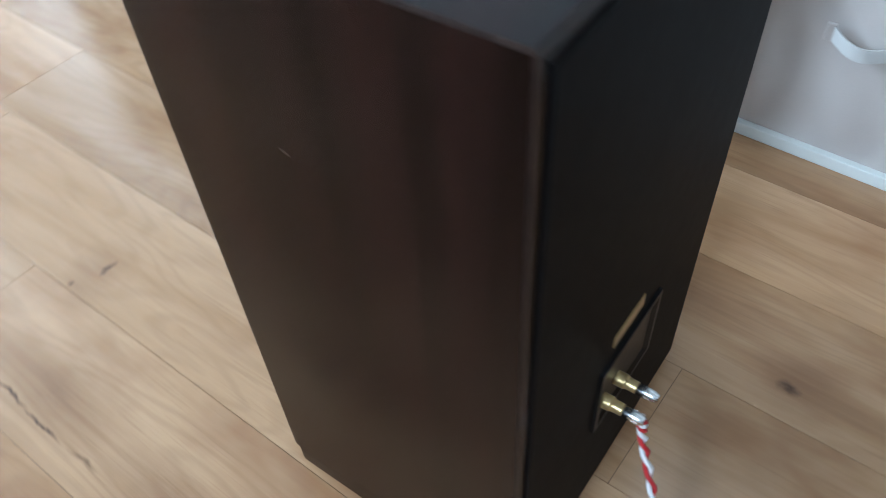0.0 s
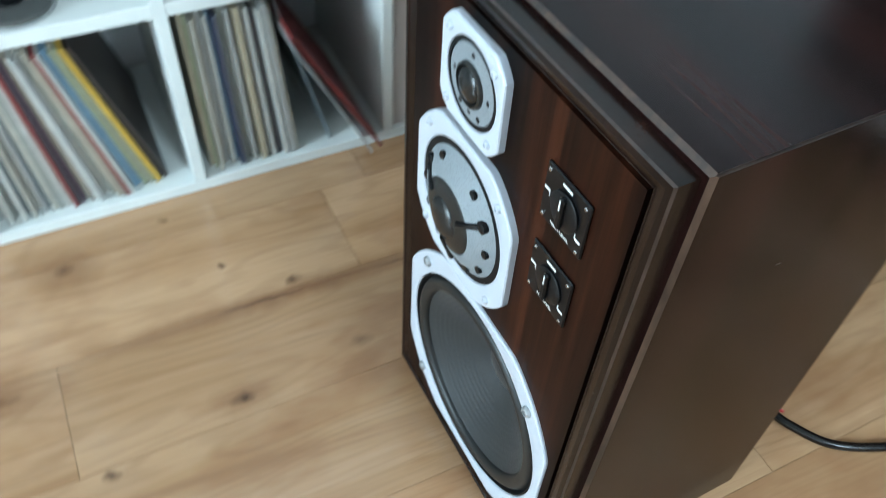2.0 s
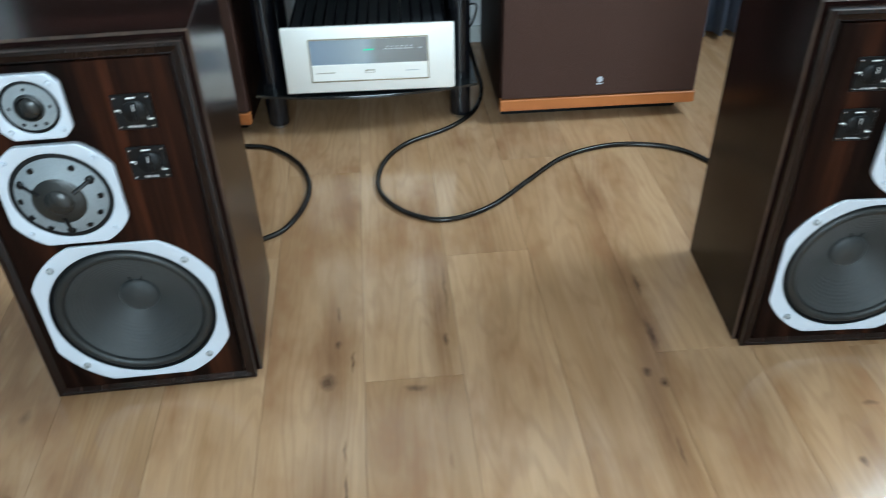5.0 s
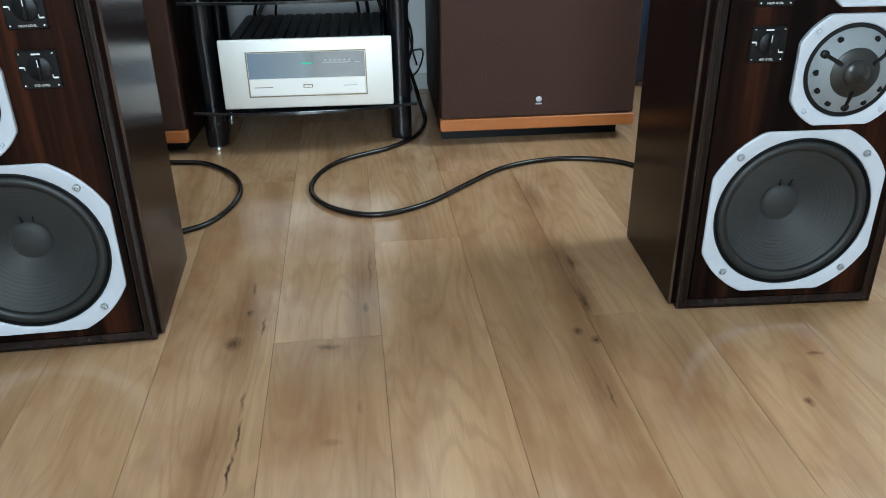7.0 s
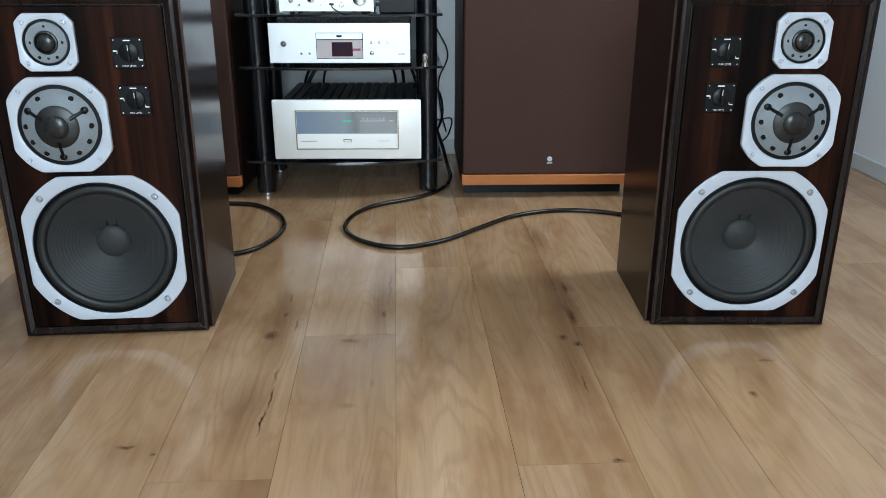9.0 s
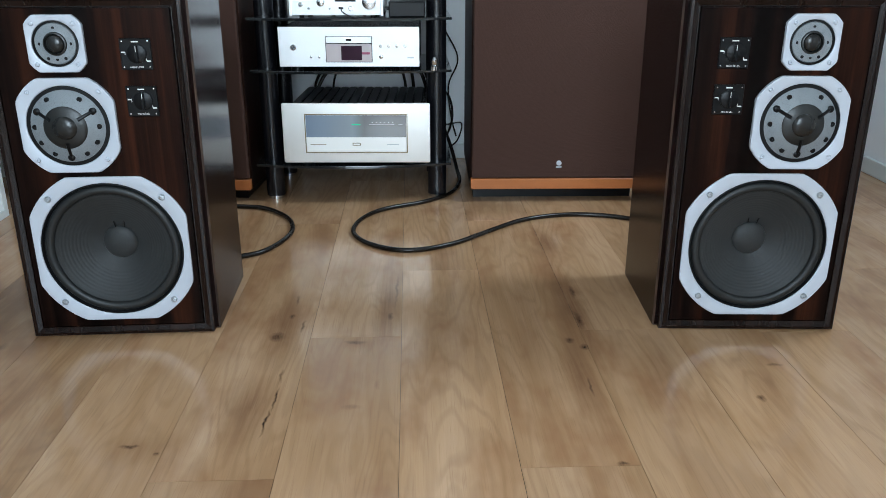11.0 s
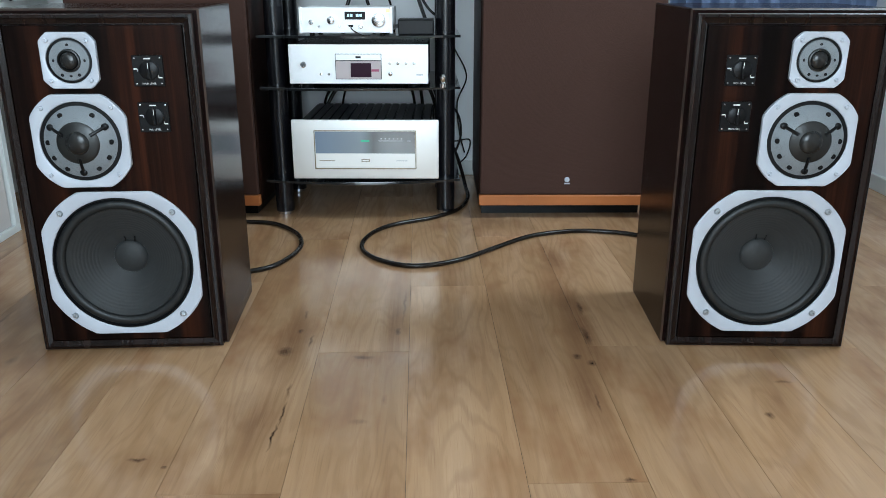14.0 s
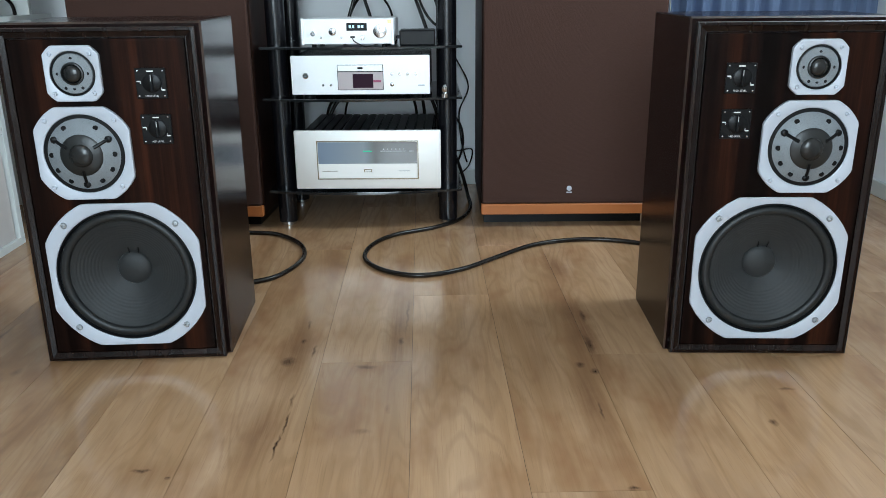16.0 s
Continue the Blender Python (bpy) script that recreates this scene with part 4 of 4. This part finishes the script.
unit2 = thing("cube_shelf", SHELF @ pose(0, -0.562, 0), "white laminate cube shelf with fabric boxes", "shelf")
for y0, y1 in ((-0.027, 0), (-0.378, -0.358), (-0.737, -0.717), (-1.09, -1.07), (-1.45, -1.423)):
    part("upright_panel", box(-DEPTH, 0, y0, y1, 0.0225, 1.0865, 0.001), M_WHITE, unit2)
part("base_board", box(-DEPTH, 0, -1.45, 0, 0, 0.022, 0.001), M_WHITE, unit2)
part("top_board", box(-DEPTH, 0, -1.45, 0, 1.087, 1.124, 0.001), M_WHITE, unit2)
CELLS2 = ((-0.358, -0.027), (-0.717, -0.378), (-1.07, -0.737), (-1.423, -1.09))
for y0, y1 in CELLS2:
    for z in ZS:
        part("shelf_board", box(-DEPTH + 0.002, -0.0008, y0 + 0.0003, y1 - 0.0003, z - 0.0115, z + 0.0115, 0.0008), M_WHITE, unit2)


def fabric_box(base, y0, y1, z0, z1, material, label, x_front=-0.012, seed=0, tab=M_TAB):
    """An open fabric storage box with slack sides and a stitched handle on its front."""
    th = thing("storage_box", base @ pose(0, (y0 + y1) / 2, z0), label, "storage box", "fabric storage boxes")
    w, h, d = y1 - y0, z1 - z0, 0.345
    bm = bmesh.new()
    bmesh.ops.create_cube(bm, size=1)
    for v in bm.verts:
        v.co = Vector((x_front - d * (0.5 - v.co.x), v.co.y * w, (v.co.z + 0.5) * h))
    bmesh.ops.subdivide_edges(bm, edges=bm.edges[:], cuts=15, use_grid_fill=True)
    top = [f for f in bm.faces if all(abs(v.co.z - h) < 1e-5 for v in f.verts) and all(v.co.x < x_front - 0.004 and v.co.x > x_front - d + 0.004 and abs(v.co.y) < w / 2 - 0.004 for v in f.verts)]
    for f in top:
        for v in f.verts:
            if v.co.x < x_front - 0.006:
                v.co.z = h * 0.12
    for v in bm.verts:
        p = v.co
        if p.z > 0.004:
            q = noise.noise(Vector((p.y * 9 + seed * 3.1, p.z * 3, seed))) * 0.020 + (0.5 - abs(noise.noise(Vector((p.y * 13 + p.z * 9, p.z * 8 - p.y * 5 + seed, 4 + seed))))) * 0.013
            edge = min(1, (w / 2 - abs(p.y)) / 0.05) * min(1, p.z / 0.05)
            if p.x > x_front - 0.001:
                p.x += (q - 0.004) * edge
            if p.z > h - 0.002:
                p.z += 0.003 * noise.noise(Vector((p.y * 5, seed, 1))) - 0.004 * (1 - (2 * p.y / w) ** 2)
    body = smooth(part("box_body", bm, material, th), 50)
    zt = h * 0.66
    bm = bmesh.new()
    n = 14
    rings = []
    for i in range(n + 1):
        u = i / n
        y = (-0.045 + 0.090 * u) * min(1, w / 0.30)
        x = x_front + 0.002 + 0.016 * math.sin(math.pi * u)
        zz = zt - 0.010 * math.sin(math.pi * u)
        rings.append([(x, y, zz - 0.011), (x + 0.002, y, zz - 0.011), (x + 0.002, y, zz + 0.011), (x, y, zz + 0.011)])
    loops(bm, rings, True, True, True)
    part("handle", bm, tab, th, "sewn fabric handle")
    for sy in (-1, 1):
        yy = sy * 0.050 * min(1, w / 0.30)
        part("handle_patch", box(x_front - 0.002, x_front + 0.0035, yy - 0.006, yy + 0.006, zt - 0.014, zt + 0.014, 0.001), material, th, "stitched end of the handle")
    return th


fabric_box(SHELF, 0.180, 0.492, 0.0225, 0.325, M_BEIGE, "beige fabric storage box with a sewn handle, in the bottom row", seed=1)
fabric_box(SHELF, 0.524, 0.840, 0.0225, 0.330, M_BEIGE, "beige fabric storage box with a sewn handle, in the bottom row", seed=2)
fabric_box(SHELF, -0.184, 0.151, 0.378, 0.5275, M_GREY, "low grey fabric storage box with a sewn handle", seed=3, tab=M_TABGREY)
fabric_box(SHELF, -0.182, 0.149, 0.549, 0.708, M_BEIGE, "low beige fabric storage box above the grey one", seed=4)
fabric_box(SHELF, 0.180, 0.492, 0.378, 0.700, M_BEIGE, "beige fabric storage box with a sewn handle, in the upper row", seed=5)
fabric_box(SHELF, 0.524, 0.840, 0.378, 0.700, M_BEIGE, "beige fabric storage box with a sewn handle, in the upper row", seed=6)
S2 = SHELF @ pose(0, -0.562, 0)
for k, (y0, y1) in enumerate(CELLS2):
    fabric_box(S2, y0 + 0.004, y1 - 0.004, 0.0225, 0.348, M_BEIGE, "pale fabric storage box filling a bottom cube", x_front=-0.004, seed=8 + k)

# records
PALETTE = [(0.44, 0.42, 0.36), (0.33, 0.34, 0.30), (0.20, 0.24, 0.26), (0.52, 0.50, 0.44), (0.42, 0.38, 0.30), (0.10, 0.10, 0.11), (0.22, 0.040, 0.040), (0.09, 0.06, 0.09),
           (0.46, 0.40, 0.28), (0.56, 0.56, 0.52), (0.30, 0.26, 0.21), (0.22, 0.33, 0.44), (0.40, 0.42, 0.28), (0.60, 0.40, 0.06), (0.05, 0.04, 0.035), (0.035, 0.045, 0.09), (0.42, 0.42, 0.40)]
SPINES = [plain("sleeve_card", [0.78 * q for q in c], 0.40, vary=0.55, grain=48, bump=0.08) for c in PALETTE]
ROW_A = [16, 0, 3, 9, 4, 1, 16, 0, 9, 2, 3, 0, 0, 1, 16, 2, 6, 0, 1, 2, 9, 3, 6, 6, 5, 7, 7, 4, 0, 10, 9, 3, 16, 0, 9, 3, 1, 10, 4, 10, 8, 6, 9, 9, 11, 11, 2, 12, 4, 12, 12, 13, 10, 14, 14, 14]
ROW_B = [8, 4, 12, 0, 10, 4, 16, 3, 9, 11, 15, 15, 5, 15, 1, 16, 10, 0, 8, 3, 0, 9, 1, 5, 9, 2, 16, 0, 2]
ROW_A = [k for i, k in enumerate(ROW_A) if i % 3 != 1]
ROW_B = [k for i, k in enumerate(ROW_B) if i % 3 != 1]
rng = random.Random(4)


def record(k, y, lean, x_out, thick, h=0.313):
    bm = box(-h, 0, -thick / 2, thick / 2, 0, h, 0.0007)
    ob = part("record_sleeve", bm, SPINES[k])
    s = thick / 2 * abs(math.sin(radians(lean)))
    ob.matrix_basis = SHELF @ pose(x_out, y, 0.0225 + s, lean, 0, 0)
    return tagged(ob, "thin cardboard record sleeve leaning among others in a cube", "record", "records in the cube shelf")


y = -0.530
for i, k in enumerate(ROW_A):
    t = rng.uniform(0.0045, 0.0086)
    y += t + 0.0009
    record(k, y, 17.0 * (i / len(ROW_A)) ** 1.1, -0.026 + rng.uniform(-0.012, 0.014), t, rng.uniform(0.304, 0.316))
y = -0.174
for i, k in enumerate(ROW_B):
    t = rng.uniform(0.0051, 0.0094)
    y += t + 0.0006 + (0.0024 if i > 13 else 0)
    record(k, y, 0.6 + 4.0 * (i / len(ROW_B)) ** 2, -0.024 + rng.uniform(-0.014, 0.014), t, rng.uniform(0.304, 0.316))
sl = record(2, 0.055, 14, -0.02, 0.003)
sl = record(9, 0.112, 26, 0.05, 0.003, 0.300)
sl.data.materials.clear()
sl.data.materials.append(M_SLEEVE)
tagged(sl, "clear plastic record sleeve leaning and sticking out of its cube")
sl = record(6, 0.134, 28.5, 0.040, 0.006, 0.312)
tagged(sl, "red record sleeve leaning at a slant in the bottom cube")


side = thing("side_shelf", pose(XL + 0.012, 0.90, 0), "white laminate side shelf against the wall beyond the cubes", "shelf")
part("board", box(0, 0.36, 0, 0.46, 0.664, 0.690, 0.001), M_WHITE, side)
part("board", box(0, 0.34, 0.302, 0.46, 0.74, 0.756, 0.001), M_WHITE, side)
part("upright_panel", box(0, 0.37, 0.282, 0.30, 0.6905, 1.05, 0.001), M_WHITE, side)
for y in (0.0, 0.442):
    part("end_panel", box(0, 0.35, y, y + 0.018, 0, 0.6635, 0.001), M_WHITE, side)
nb = thing("navy_case", pose(XL + 0.22, 0.99, 0.6902), "dark navy round-edged case on the side shelf", "case")
smooth(part("case_body", box(-0.10, 0.10, -0.08, 0.09, 0, 0.11, 0.02, 3), M_NAVY, nb), 60)
part("seam", box(-0.101, 0.101, -0.081, 0.091, 0.052, 0.056, 0.001), M_BLACK, nb)
tagged(smooth(part("case_cable", tube([(-1.30, 1.08, 0.75), (-1.28, 1.12, 0.755), (-1.262, 1.155, 0.73), (-1.258, 1.165, 0.698), (-1.262, 1.17, 0.6955)], 0.006, 8, 6), M_CABLE), 60), "short black cable hanging from the navy case", "cable")


def tape_reel(m, r, label, dark):
    th = thing("tape_reel", m, label, "tape reel", "tape reels on the shelf")
    smooth(part("lower_flange", upright([(r, 0), (r, 0.002), (r - 0.002, 0.0025)], 48), M_CLEAR, th))
    smooth(part("tape_pack", upright([(r * (0.9 if dark else 0.36), 0.003), (r * (0.9 if dark else 0.36), 0.0095)], 48), M_BLACK, th, "wound tape"))
    smooth(part("upper_flange", loops(bmesh.new(), [[(q * math.cos(2 * math.pi * i / 48), q * math.sin(2 * math.pi * i / 48), z) for i in range(48)] for q, z in ((r * 0.3, 0.010), (r, 0.010), (r, 0.0125), (r * 0.3, 0.0125), (r * 0.3, 0.010))]), M_CLEAR, th, "clear plastic flange"))
    smooth(part("hub", upright([(r * 0.28, 0.003), (r * 0.28, 0.016), (r * 0.2, 0.018)], 32), M_BLACK, th, "black hub"))
    smooth(part("rim", loops(bmesh.new(), [[(q * math.cos(2 * math.pi * i / 48), q * math.sin(2 * math.pi * i / 48), z) for i in range(48)] for q, z in ((r, 0.0026), (r, 0.0099), (r - 0.0015, 0.0099), (r - 0.0015, 0.0026), (r, 0.0026))]), M_CLEAR, th, "clear plastic side wall"))
    smooth(part("spindle_cap", upright([(r * 0.24, 0.0181), (r * 0.25, 0.030), (r * 0.20, 0.034)], 20), M_BLACK, th, "black knob"))
    return th


tape_reel(SHELF @ pose(-0.115, -0.278, 0.3925, 0, 0, 0), 0.066, "clear plastic tape reel with a black hub, lying on the shelf", False)
tape_reel(SHELF @ pose(-0.065, -0.385, 0.378, 0, 0, 0), 0.060, "small dark tape reel lying on the shelf", True)
tb = thing("tape_box", SHELF @ pose(-0.115, -0.278, 0.3778), "flat clear case under a tape reel", "case")
smooth(part("case_body", upright([(0.066, 0), (0.069, 0.002), (0.069, 0.012), (0.066, 0.014)], 40), M_CLEAR, tb))
cl = thing("plastic_clip", SHELF @ pose(-0.075, -0.216, 0.3778, 0, 0, 25), "small black plastic clip lying beside a tape reel", "clip")
part("clip_body", box(-0.014, 0.014, -0.005, 0.005, 0, 0.012, 0.003, 2), M_BLACK, cl)
part("clip_arm", box(-0.010, 0.010, -0.002, 0.002, 0.0118, 0.022, 0.0008), M_BLACK, cl)
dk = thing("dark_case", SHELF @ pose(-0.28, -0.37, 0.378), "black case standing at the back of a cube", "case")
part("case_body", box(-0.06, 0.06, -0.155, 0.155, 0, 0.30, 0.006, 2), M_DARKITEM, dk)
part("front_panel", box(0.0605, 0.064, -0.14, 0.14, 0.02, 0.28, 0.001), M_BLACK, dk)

# ---- floor boards ----
floor = tagged(part("floor", box(XL - 0.02, XR + 0.02, YF - 0.02, YB + 0.02, -0.06, -0.0035), M_SUBFLOOR), "pale oak laminate floor boards", "floor", kind="structure")
PITCH, LENGTH = 0.1955, 1.286
STARTS = {0: -0.018, 3: -0.002, 2: -0.503, 1: 0.368, -1: -0.517, -4: -0.468, -5: 0.019, -3: 0.36, -2: -0.88}
turn = pose(0, 0, 0, 0, 0, TILT_FLOOR)
srnd = random.Random(11)
x_first = -0.1265
for k in range(-8, 11):
    x0 = x_first + PITCH * k
    start = STARTS.get(k, srnd.uniform(-1, 0.2))
    y0 = start - LENGTH * 4
    while y0 < YB + 0.1:
        lo, hi = max(y0, YF - 0.08), min(y0 + LENGTH, YB + 0.06)
        if hi - lo > 0.05:
            w, l = PITCH / 2, (hi - lo) / 2
            g = 0.0004
            bm = bmesh.new()
            rings = [[(sx * (w - d), sy * (l - d), z) for sx, sy in ((-1, -1), (1, -1), (1, 1), (-1, 1))] for d, z in ((g, -0.0034), (g, 0.0))]
            loops(bm, rings, cap1=True)
            ob = part("plank", bm, M_OAK, floor)
            ob.matrix_basis = turn @ pose(x0 + w, (lo + hi) / 2, 0)
        y0 += LENGTH
